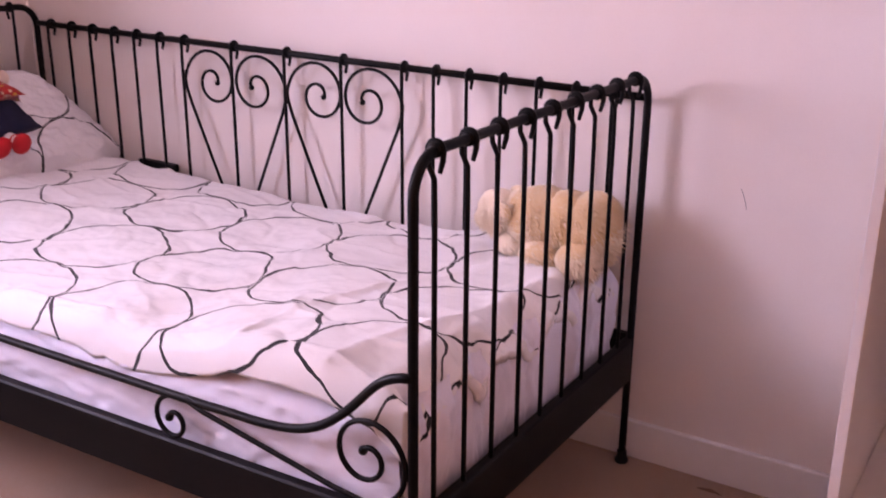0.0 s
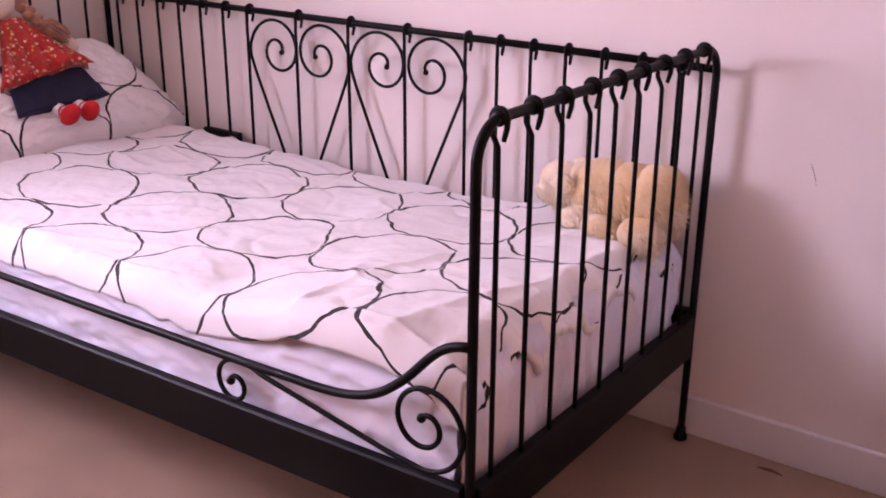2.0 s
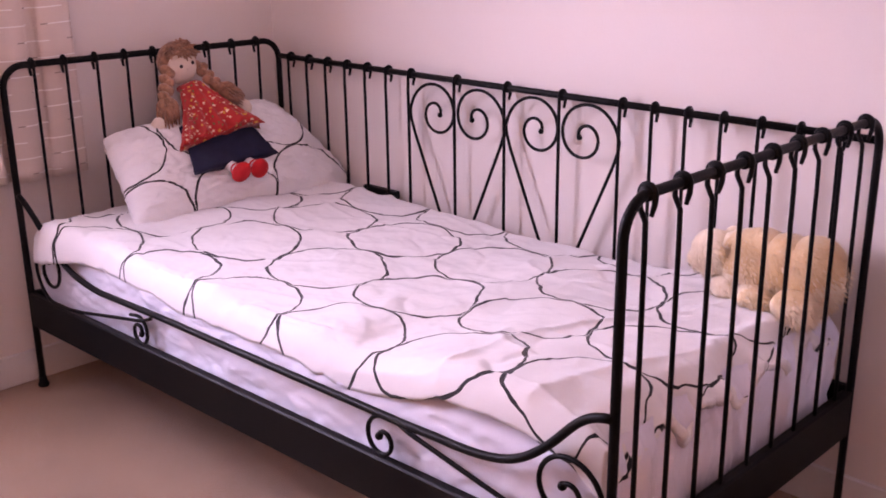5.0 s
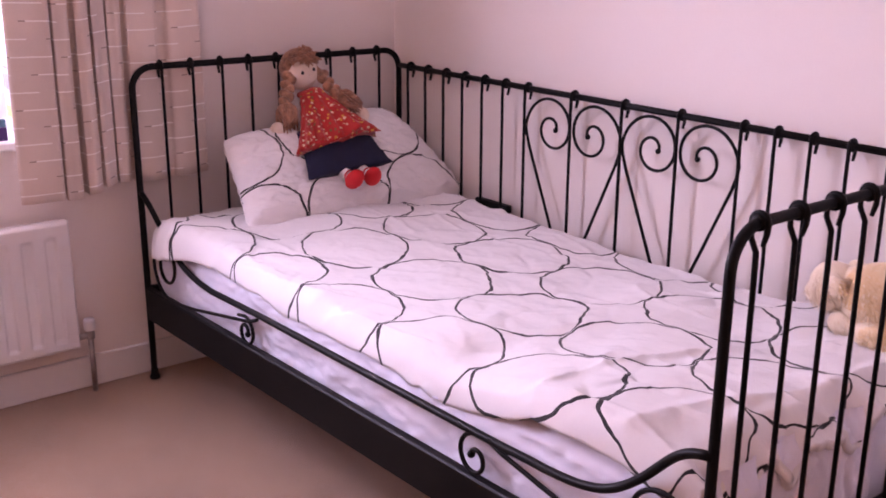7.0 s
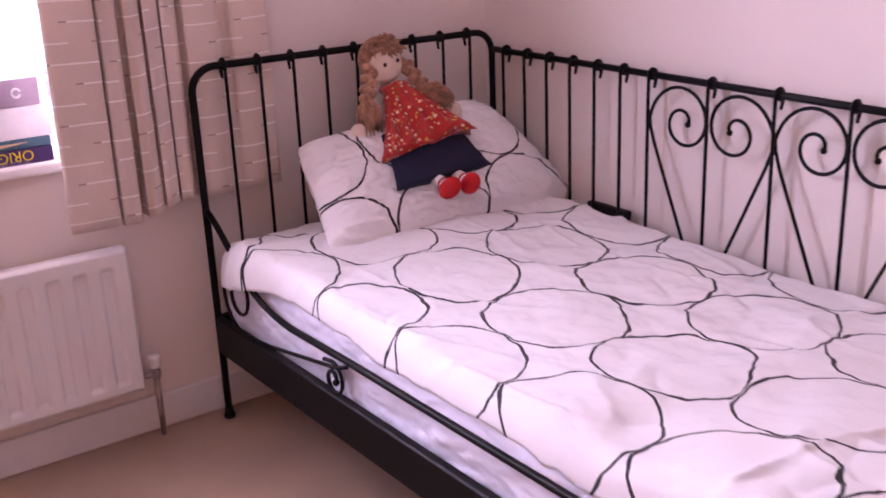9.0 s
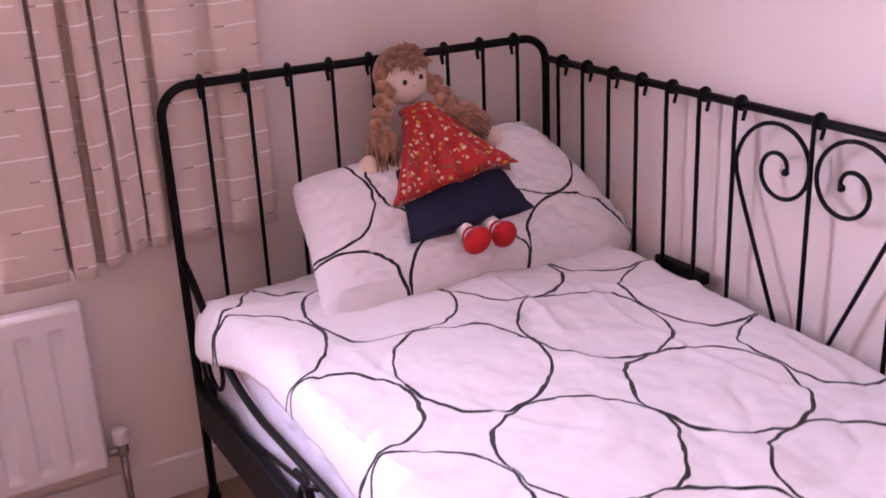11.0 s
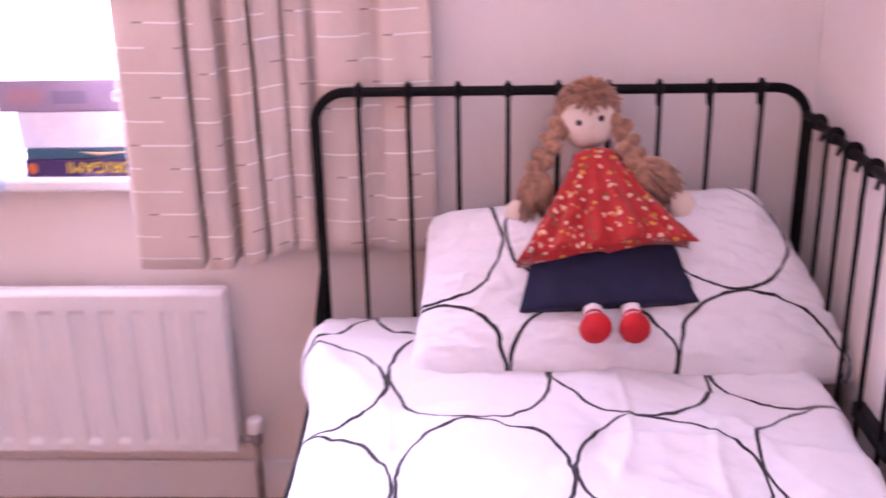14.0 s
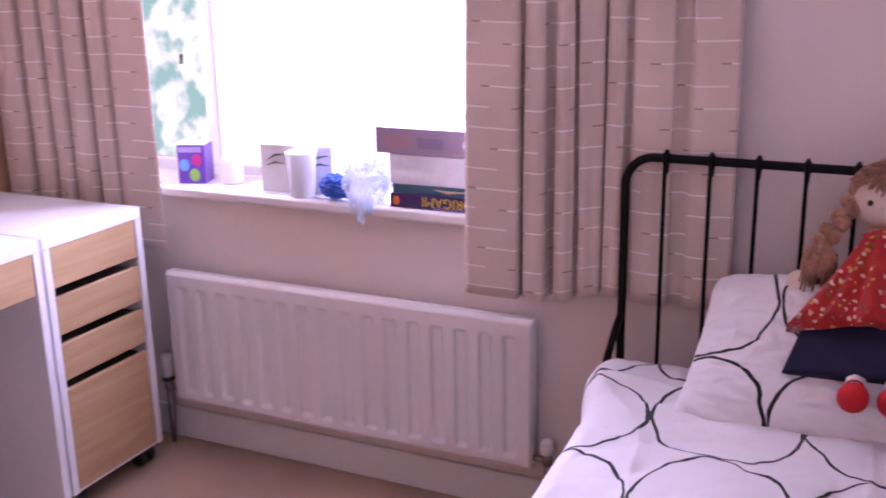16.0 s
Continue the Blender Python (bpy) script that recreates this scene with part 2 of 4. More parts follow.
def box(bm, x0, x1, y0, y1, z0, z1, bevel=0.0, mi=0, seg=2):
    r = bmesh.ops.create_cube(bm, size=1, matrix=Matrix.Translation(((x0 + x1) / 2, (y0 + y1) / 2, (z0 + z1) / 2)) @ Matrix.Diagonal((x1 - x0, y1 - y0, z1 - z0, 1)))
    vs = r["verts"]
    fs = list({f for v in vs for f in v.link_faces})
    for f in fs:
        f.material_index = mi
    if bevel:
        es = list({e for v in vs for e in v.link_edges})
        rr = bmesh.ops.bevel(bm, geom=es, offset=bevel, segments=seg, profile=0.5, affect="EDGES")
        for f in rr["faces"]:
            f.material_index = mi
    return bm


def tube(bm, pts, r, seg=10, mi=0, caps=True):
    """A round tube along points; r is one radius or one for each point."""
    pts = [Vector(p) for p in pts]
    rs = r if isinstance(r, (list, tuple)) else [r] * len(pts)
    rings, side = [], None
    for k, p in enumerate(pts):
        d = (pts[min(k + 1, len(pts) - 1)] - pts[max(k - 1, 0)]).normalized()
        if side is None:
            side = d.orthogonal().normalized()
        side = (side - d * side.dot(d)).normalized()
        up = d.cross(side)
        rings.append([bm.verts.new(p + rs[k] * (math.cos(a) * side + math.sin(a) * up)) for a in (2 * math.pi * i / seg for i in range(seg))])
    for a, b in zip(rings, rings[1:]):
        for i in range(seg):
            f = bm.faces.new((a[i], a[(i + 1) % seg], b[(i + 1) % seg], b[i]))
            f.material_index = mi
    if caps:
        for ring, flip in ((rings[0], True), (rings[-1], False)):
            f = bm.faces.new(ring[::-1] if flip else ring)
            f.material_index = mi
    return bm


def ball(bm, c, r, seg=16, mi=0, turn=None):
    r = r if isinstance(r, (list, tuple)) else (r, r, r)
    m = Matrix.Translation(c) @ (turn or Matrix.Identity(4)) @ Matrix.Diagonal((*r, 1))
    res = bmesh.ops.create_uvsphere(bm, u_segments=seg, v_segments=max(6, seg * 2 // 3), radius=1, matrix=m)
    for f in {f for v in res["verts"] for f in v.link_faces}:
        f.material_index = mi
    return res["verts"]


def lathe(bm, profile, at, seg=24, mi=0):
    """Profile of (radius, height) turned about the vertical through at."""
    rings = [[bm.verts.new((at[0] + r * math.cos(a), at[1] + r * math.sin(a), at[2] + h)) for a in (2 * math.pi * i / seg for i in range(seg))] for r, h in profile]
    for a, b in zip(rings, rings[1:]):
        for i in range(seg):
            bm.faces.new((a[i], a[(i + 1) % seg], b[(i + 1) % seg], b[i])).material_index = mi
    bm.faces.new(rings[0][::-1]).material_index = mi
    bm.faces.new(rings[-1]).material_index = mi
    return bm


def sheet(bm, fn, nu, nv, uv=None, mi=0):
    """A grid of points fn(u, v), u and v from 0 to 1; uv(u, v) gives the map in metres."""
    vs = [[bm.verts.new(fn(i / nu, j / nv)) for j in range(nv + 1)] for i in range(nu + 1)]
    lay = bm.loops.layers.uv.verify() if uv else None
    for i in range(nu):
        for j in range(nv):
            f = bm.faces.new((vs[i][j], vs[i + 1][j], vs[i + 1][j + 1], vs[i][j + 1]))
            f.material_index = mi
            if uv:
                for lp, (a, b) in zip(f.loops, ((i, j), (i + 1, j), (i + 1, j + 1), (i, j + 1))):
                    lp[lay].uv = uv(a / nu, b / nv)
    return vs


def smoothstep(a, b, x):
    t = min(1, max(0, (x - a) / (b - a)))
    return t * t * (3 - 2 * t)


def bez(p0, p1, p2, p3, n=12):
    p0, p1, p2, p3 = map(Vector, (p0, p1, p2, p3))
    return [(1 - t) ** 3 * p0 + 3 * (1 - t) ** 2 * t * p1 + 3 * (1 - t) * t * t * p2 + t ** 3 * p3 for t in (i / n for i in range(n + 1))]


def structure(name, label, *boxes, mat=WALL, bevel=0.0):
    bm = bmesh.new()
    for b in boxes:
        box(bm, *b, bevel)
    return tagged(part(name, bm, mat, smooth=False), label, name.split("_")[0], kind="structure")


# ---- room ----
WX, NY, ROOM_X, ROOM_Y, ROOM_Z = 0.05, -0.038, 3.75, -2.86, 2.40
structure("floor", "beige fitted carpet on the bedroom floor", (-0.28, ROOM_X + 0.12, ROOM_Y - 0.12, 0.12, -0.1, 0), mat=CARPET)
structure("ceiling", "plain white painted ceiling", (-0.28, ROOM_X + 0.12, ROOM_Y - 0.12, 0.12, ROOM_Z, ROOM_Z + 0.1), mat=CEIL)
structure("wall_north", "pale pinkish white painted wall behind the bed", (-0.28, ROOM_X + 0.12, NY, 0.12, 0, ROOM_Z))
# east and south walls are out of view, coloured to warm the bounced light
structure("wall_east", "unseen wall opposite the window, coloured apricot to bounce warm light", (ROOM_X, ROOM_X + 0.12, ROOM_Y, NY, 0, ROOM_Z), mat=WARM_BOUNCE)
structure("wall_south", "unseen wall behind the desk, coloured dull peach to bounce less light", (-0.28, ROOM_X + 0.12, ROOM_Y - 0.12, ROOM_Y, 0, ROOM_Z), mat=DIM_BOUNCE)
structure("wall_west", "pale pinkish white painted wall with the window opening",
          (WX - 0.28, WX, ROOM_Y, NY, 0, WIN_Z0 - 0.03), (WX - 0.28, WX, ROOM_Y, NY, WIN_Z1, ROOM_Z),
          (WX - 0.28, WX, ROOM_Y, WIN_Y0, WIN_Z0 - 0.03, WIN_Z1), (WX - 0.28, WX, WIN_Y1, NY, WIN_Z0 - 0.03, WIN_Z1))


def skirting(name, x0, x1, y0, y1):
    bm = bmesh.new()
    box(bm, x0, x1, y0, y1, 0, 0.098, 0.004)
    return tagged(part(name, bm, GLOSS, smooth=False), "white gloss painted skirting board", "baseboard", kind="structure")


skirting("baseboard", WX, 2.69, NY - 0.014, NY)
skirting("baseboard", WX, WX + 0.014, ROOM_Y, NY - 0.015)
skirting("baseboard", WX + 0.015, ROOM_X, ROOM_Y, ROOM_Y + 0.014)
skirting("baseboard", ROOM_X - 0.014, ROOM_X, ROOM_Y + 0.015, -0.62)

# a thin scuff on the wall
bm = bmesh.new()
tube(bm, [(2.364, NY - 0.0006, 0.702), (2.371, NY - 0.0006, 0.687), (2.377, NY - 0.0006, 0.670), (2.379, NY - 0.0006, 0.657)], [0.0003, 0.0007, 0.0006, 0.0003], 6)
tagged(part("scuff_mark", bm, EYE), "thin dark scuff on the painted wall", "scuff", kind="structure")

# a trodden mark in the carpet
bm = bmesh.new()
tube(bm, [(2.352, -0.096, -0.001), (2.381, -0.093, -0.0005), (2.411, -0.098, -0.001)], [0.003, 0.006, 0.002], 8)
tagged(part("carpet_mark", bm, material("trodden_pile", (0.22, 0.11, 0.06), 0.95, 0, 0.2, 40, 300, 0.4)), "short dark brown mark in the carpet pile", "stain", kind="structure")

# ---- window ----
win = thing("window_1", (WX - 0.2, -1.76, WIN_Z0), "white framed window with bright daylight outside", "window", kind="structure")
FX0, FX1 = WX - 0.215, WX - 0.165
for nm, b in (("window_frame", (FX0, FX1, WIN_Y0, WIN_Y0 + 0.04, WIN_Z0, WIN_Z1)), ("window_frame", (FX0, FX1, WIN_Y1 - 0.04, WIN_Y1, WIN_Z0, WIN_Z1)),
              ("window_frame", (FX0, FX1, WIN_Y0 + 0.041, WIN_Y1 - 0.041, WIN_Z0, WIN_Z0 + 0.03)), ("window_frame", (FX0, FX1, WIN_Y0 + 0.041, WIN_Y1 - 0.041, WIN_Z1 - 0.04, WIN_Z1)),
              ("mullion", (FX0 + 0.005, FX1 - 0.005, -2.312, -2.292, WIN_Z0 + 0.031, WIN_Z1 - 0.041))):
    bm = bmesh.new()
    box(bm, *b, 0.004)
    part(nm, bm, UPVC, win, smooth=False)
for y0, y1 in ((WIN_Y0 + 0.041, -2.313), (-2.291, WIN_Y1 - 0.041)):
    bm = bmesh.new()
    box(bm, WX - 0.193, WX - 0.189, y0, y1, WIN_Z0 + 0.031, WIN_Z1 - 0.041)
    p = part("pane", bm, GLASS, win, smooth=False)
    p.visible_shadow = False
bm = bmesh.new()
box(bm, FX1 + 0.001, WX, WIN_Y0, WIN_Y1, WIN_Z0 - 0.028, WIN_Z0)
box(bm, WX + 0.0005, WX + 0.038, WIN_Y0 - 0.03, WIN_Y1 + 0.03, WIN_Z0 - 0.028, WIN_Z0, 0.008, 0, 3)
part("window_sill", bm, GLOSS, win, "white gloss window sill", smooth=False)
bm = bmesh.new()
box(bm, WX - 0.1885, WX - 0.1865, -2.4 - 0.006, -2.4 + 0.006, 1.098 - 0.014, 1.098 + 0.014, 0.0005)
part("sticker", bm, DARKPL, win, "small dark sticker on the pane", smooth=False)
keep(win)

# daylight and pale foliage beyond the glass
OUT = bpy.data.materials.new("bright_outdoors")
OUT.use_nodes = True
nt = OUT.node_tree
nt.nodes.remove(nt.nodes["Principled BSDF"])
em = nt.nodes.new("ShaderNodeEmission")
co = nt.nodes.new("ShaderNodeTexCoord")
n1 = nt.nodes.new("ShaderNodeTexNoise")
n1.inputs["Scale"].default_value, n1.inputs["Detail"].default_value = 5.0, 8
nt.links.new(co.outputs["Object"], n1.inputs["Vector"])
sp = nt.nodes.new("ShaderNodeSeparateXYZ")
nt.links.new(co.outputs["Object"], sp.inputs[0])
left = nt.nodes.new("ShaderNodeMapRange")
left.inputs["From Min"].default_value, left.inputs["From Max"].default_value = -5.36, -5.22
left.inputs["To Min"].default_value, left.inputs["To Max"].default_value = 0.17, -0.6
nt.links.new(sp.outputs[1], left.inputs["Value"])
ramp = nt.nodes.new("ShaderNodeValToRGB")
ramp.color_ramp.elements[0].color, ramp.color_ramp.elements[0].position = (1.6, 1.75, 1.8, 1), 0.44
ramp.color_ramp.elements[1].color, ramp.color_ramp.elements[1].position = (0.22, 0.62, 0.58, 1), 0.76
nt.links.new(calc(nt, "ADD", n1.outputs[0], left.outputs[0]), ramp.inputs[0])
nt.links.new(ramp.outputs[0], em.inputs[0])
em.inputs[1].default_value = 1.6
nt.links.new(em.outputs[0], nt.nodes["Material Output"].inputs["Surface"])
bm = bmesh.new()
box(bm, -4.02, -4.0, -9, 5, -3, 5)
tagged(part("backdrop", bm, OUT, smooth=False), "pale overexposed garden and sky outside", "backdrop", kind="structure")
bm = bmesh.new()
box(bm, -60, -0.3, -60, 60, -3.1, -3.0)
tagged(part("ground", bm, material("lawn", (0.06, 0.10, 0.04), 0.95), smooth=False), "grass outside below the window", "ground", kind="structure")

# ---- daybed ----
bed = thing("daybed", (1.145, -0.535, 0), "black metal daybed frame with curled bars and scrolls", "bed")
XH, XF, YB, YF = 0.12, 2.158, -0.07, -1.008
HEAD = (XH, 0.953, 0.0098, YF, YB)
FOOT = (XF, 0.929, 0.0088, YF + 0.028, YB - 0.012)
RAIL = 0.0098


def slope(z_head, z_foot, x):
    return z_head + (z_foot - z_head) * (x - XH) / (XF - XH)


for xe, ZE, thick, yf, yb in (HEAD, FOOT):
    bm = bmesh.new()
    r = 0.062
    pts = [(xe, yf, 0.012), (xe, yf, 0.3), (xe, yf, ZE - r)]
    pts += [(xe, yf + r * (1 - math.cos(a)), ZE - r + r * math.sin(a)) for a in (math.pi / 2 * k / 8 for k in range(1, 9))]
    pts += [(xe, yb - r * (1 - math.sin(a)), ZE - r + r * math.cos(a)) for a in (math.pi / 2 * k / 8 for k in range(0, 9))]
    pts += [(xe, yb, 0.3), (xe, yb, 0.012)]
    tube(bm, pts, thick - 0.0002, 14)
    part("end_frame", bm, BLACK, bed)
    for y in (yf, yb):
        bm = bmesh.new()
        lathe(bm, [(0.015, 0), (0.0165, 0.003), (0.0165, 0.009), (0.0115, 0.016), (0.0115, 0.03)], (xe, y, 0))
        part("foot", bm, BLACK, bed, "black plastic foot")
    bm = bmesh.new()
    box(bm, xe - 0.012, xe + 0.012, yf + 0.012, yb - 0.012, slope(0.196, 0.222, xe), slope(0.300, 0.328, xe), 0.004)
    part("end_panel", bm, BLACK, bed, smooth=False)


def front(x):
    """The front side's line: the foot end stands a little nearer to the wall."""
    return YF + 0.024 * (x - XH) / (XF - XH)


# front and back bed sides
for y, zt in ((YF, (0.300, 0.334)), (YB, (0.300, 0.330))):
    bm = bmesh.new()
    n = 24
    for k in range(n):
        xa, xb = XH + 0.011 + (XF - XH - 0.022) * k / n, XH + 0.011 + (XF - XH - 0.022) * (k + 1) / n
        ring = []
        for x in (xa, xb):
            t, b = slope(*zt, x), slope(0.200, 0.236, x)
            yy = front(x) if y == YF else y
            ring.append([(x, yy - 0.012, b), (x, yy - 0.012, t - 0.004), (x, yy - 0.008, t), (x, yy + 0.008, t), (x, yy + 0.012, t - 0.004), (x, yy + 0.012, b)])
        for i in range(6):
            bm.faces.new([bm.verts.new(p) for p in (ring[0][i], ring[0][(i + 1) % 6], ring[1][(i + 1) % 6], ring[1][i])])
        if k in (0, n - 1):
            bm.faces.new([bm.verts.new(p) for p in ring[0 if k == 0 else 1]])
    bmesh.ops.remove_doubles(bm, verts=bm.verts, dist=1e-5)
    part("side_panel", bm, BLACK, bed, smooth=False)

bm = bmesh.new()
tube(bm, [(x, YB, slope(0.901, 0.879, x)) for x in (XH, 1.145, XF)], 0.0088, 14)
part("back_rail", bm, BLACK, bed)

BAR = 0.0046


def hooked_bar(base, rail_at, away, z0, rail_r=RAIL, inset=0.0125):
    """A rod that rises on one side of the rail, curls over it and ends in a short tail; away is the tail's side."""
    bm = bmesh.new()
    a = Vector(away)
    c, wrap = Vector(rail_at), rail_r + BAR + 0.0005
    pts = [Vector((base[0], base[1], z0)) - a * (inset - 0.002), Vector((c.x, c.y, c.z - 0.10)) - a * inset, Vector((c.x, c.y, c.z - 0.045)) - a * (inset + 0.001), Vector((c.x, c.y, c.z - 0.025)) - a * 0.0125]
    pts += [c - a * wrap * math.cos(t) + Vector((0, 0, wrap * math.sin(t))) for t in (math.pi * k / 9 - 0.35 for k in range(0, 11))]
    pts += [c + a * (wrap * 0.9) + Vector((0, 0, -0.016)), c + a * (wrap * 0.55) + Vector((0, 0, -0.034))]
    tube(bm, pts, [BAR] * (len(pts) - 2) + [BAR, BAR * 0.8], 8)
    return bm


def sleeve(c, along, r):
    """The swollen collar where a rod curls round the rail."""
    bm = bmesh.new()
    d = Vector(along)
    tube(bm, [Vector(c) - d * 0.0082, Vector(c) - d * 0.005, Vector(c) + d * 0.005, Vector(c) + d * 0.0082], [r, r + 0.0035, r + 0.0035, r], 12)
    return bm


for (xe, ZE, thick, yf, yb), away, inset in ((HEAD, (-1, 0, 0), 0.0125), (FOOT, (1, 0, 0), 0.001)):
    for k in range(9):
        y = -0.921 + 0.0951 * k
        ob = part("end_bar", hooked_bar((xe, y), (xe, y, ZE), away, 0.325, thick, inset), BLACK, bed)
        part("collar", sleeve((xe, y, ZE), (0, 1, 0), thick + 0.0005), BLACK, ob)

PANEL_X = [0.766 + 0.1885 * k for k in range(5)]
BACK_X = [0.189 + 0.0957 * k for k in range(6)] + PANEL_X + [1.520 + 0.0928 * k for k in range(1, 7)]
for x in BACK_X:
    ob = part("back_bar", hooked_bar((x, YB), (x, YB, slope(0.901, 0.879, x)), (0, 1, 0), 0.33, 0.0088), BLACK, bed)
    part("collar", sleeve((x, YB, slope(0.901, 0.879, x)), (1, 0, 0), 0.010), BLACK, ob)


def spiral(cx, cz, y, r0, r1, a0, a1, n=44, power=1.0, flat=1.0):
    """Points of a spiral in an upright plane, angles in degrees from the x axis towards up."""
    out = []
    for k in range(n + 1):
        t = k / n
        r, a = r0 + (r1 - r0) * t ** power, radians(a0 + (a1 - a0) * t)
        out.append((cx + r * math.cos(a), y, cz + flat * r * math.sin(a)))
    return out


def curl(pts, r):
    bm = bmesh.new()
    if pts[0][1] == YS:
        pts = [(p[0], front(p[0]) - 0.002, p[2]) for p in pts]
    tube(bm, pts, [r] * len(pts), 8)
    ball(bm, pts[-1], r * 1.75, 10)
    return bm


YS = YF - 0.002
# two hearts in the back
for k in (1, 3):
    xm = PANEL_X[k]
    for s in (-1, 1):
        sp = spiral(-0.079, 0.790, YB - 0.006, 0.108, 0.016, 180, -370, power=0.8, flat=0.97)
        pts = [(-0.003, YB - 0.006, 0.345), (-0.17, YB - 0.006, 0.725), (-0.184, YB - 0.006, 0.765)] + sp
        part("heart_scroll", curl([(xm + (p[0] if s < 0 else -p[0]), p[1], p[2]) for p in pts], 0.0044), BLACK, bed)

# dark clip where the back meets the base
bm = bmesh.new()
box(bm, 0.548, 0.70, -0.084, -0.062, 0.500, 0.526, 0.004)
part("clip", bm, BLACK, bed, smooth=False)

# front rail, bent down between the ends
zf, zh = 0.421, 0.400
bm = bmesh.new()
pts = bez((XH, YF, 0.592), (0.16, YF, 0.580), (0.210, YF, 0.54), (0.262, YF, 0.500), 8)
pts += bez((0.262, YF, 0.500), (0.34, YF, 0.440), (0.38, YF, 0.408), (0.55, YF, zh), 10)[1:]
pts += [(x, YF, slope(zh, zf, x)) for x in (0.8, 1.1, 1.4, 1.7)]
pts += bez((1.78, YF, zf - 0.002), (1.95, YF, 0.417), (1.98, YF, 0.45), (2.032, YF, 0.494), 12)
pts += bez((2.032, YF, 0.494), (2.08, YF, 0.540), (2.095, YF, 0.578), (XF, YF, 0.584), 10)[1:]
pts = [(p[0], front(p[0]), p[2]) for p in pts]
tube(bm, pts, 0.0082, 12)
part("front_rail", bm, BLACK, bed)

SC = 0.0048
# foot end scrolls
pts = [(1.67, YS, 0.416), (1.71, YS, 0.403), (2.00, YS, 0.347)] + spiral(2.072, 0.424, YS, 0.086, 0.012, -105, 480, 56, power=1.15)
part("front_scroll", curl(pts, SC), BLACK, bed)
pts = [(1.73, YS, 0.413), (1.68, YS, 0.421), (1.652, YS, 0.414)] + spiral(1.634, 0.364, YS, 0.050, 0.010, 80, 520, 34)
part("front_scroll", curl(pts, SC), BLACK, bed)
# head end scrolls
pts = [(0.80, YS, 0.394), (0.755, YS, 0.376), (0.43, YS, 0.316), (0.34, YS, 0.304)] + spiral(0.268, 0.400, YS, 0.102, 0.026, -72, -640, power=0.8)
part("front_scroll", curl(pts, SC), BLACK, bed)
pts = [(0.70, YS, 0.379), (0.735, YS, 0.385)] + spiral(0.738, 0.343, YS, 0.042, 0.010, 75, -385, 30)
part("front_scroll", curl(pts, SC), BLACK, bed)
keep(bed)

# ---- mattress and bedding ----


def fbm(x, y, z=0.0, o=4):
    return noise.fractal(Vector((x, y, z)), 0.7, 2.1, o, noise_basis="PERLIN_ORIGINAL")


MX0, MX1, MY0, MY1, MZ0, MZ1 = 0.14, 2.112, -0.966, -0.092, 0.20, 0.472
bm = bmesh.new()


def mattress_point(u, v):
    """Closed rounded section in v, along the bed in u."""
    a = 2 * math.pi * v
    c, s = math.cos(a), math.sin(a)
    e = 0.16
    px, pz = math.copysign(abs(c) ** e, c), math.copysign(abs(s) ** e, s)
    d = min(u, 1 - u)
    g = min(1.0, d / 0.05)
    shrink = 0.001 + 0.969 * g if d < 0.05 else 1 - 0.03 * max(0.0, 1 - (d - 0.05) / 0.02) ** 2
    run = max(0.0, (d - 0.05) / 0.45) * 0.5
    f = run if u < 0.5 else 1 - run
    x = MX0 + (MX1 - MX0) * f
    front_y = MY0 + 0.014 * f
    y = (front_y + MY1) / 2 + (MY1 - front_y) / 2 * px * shrink
    z = (MZ0 + MZ1) / 2 + (MZ1 - MZ0) / 2 * pz * shrink
    w = 0.006 * fbm(x * 7 + z * 9, z * 5, 3.1) + 0.004 * fbm(x * 22 + z * 16, z * 3 + y * 4, 8)
    if d < 0.05:
        pleat = 0.016 * fbm(y * 13, z * 3 + y * 4, 5.5) + 0.012 * abs(fbm(y * 9 - z * 12, z * 6, 7.5)) + w
        return (x + pleat * g * (1 if u > 0.5 else 0), y, z)
    return (x, y - (w if c < 0 else -w), z + 0.3 * w)


sheet(bm, mattress_point, 200, 96)
bmesh.ops.remove_doubles(bm, verts=bm.verts, dist=1e-5)
mattress = tagged(part("mattress", bm, SHEET), "mattress in a wrinkled white fitted sheet", "mattress")


def side_cloth(u, v):
    """The sheet's front side, creased along its length."""
    x, z = 0.150 + 1.968 * u, 0.208 + 0.277 * v
    w = 0.010 * fbm(x * 3 + z * 5, z * 9, 2.2) + 0.007 * abs(fbm(x * 8 - z * 14, z * 10 + x * 2, 4.4)) + 0.003 * fbm(x * 24 + z * 20, z * 18, 6.1)
    bulge = 0.010 * math.sin(math.pi * v)
    return (x, -0.969 + 0.014 * u - bulge - w + 0.020 * smoothstep(0.85, 1.0, v), z)


def end_cloth(u, v):
    """The sheet's hanging foot end in upright pleats."""
    y, z = -0.955 + 0.86 * u, 0.208 + 0.292 * v
    w = 0.018 * fbm(y * 15, z * 2.0 + y * 3, 5.5, 3) + 0.016 * abs(fbm(y * 9 - z * 5, z * 3, 7.5)) + 0.003 * fbm(y * 40, z * 22, 1.5)
    return (2.114 + w + 0.004 * math.sin(math.pi * v) - 0.020 * smoothstep(0.85, 1.0, v), y, z)


for fn in (side_cloth, end_cloth):
    bm = bmesh.new()
    sheet(bm, fn, 220, 44)
    part("sheet_side", bm, SHEET, mattress)

DX0, DX1 = 0.200, 2.138
DY0, DY1 = -0.125, -0.985


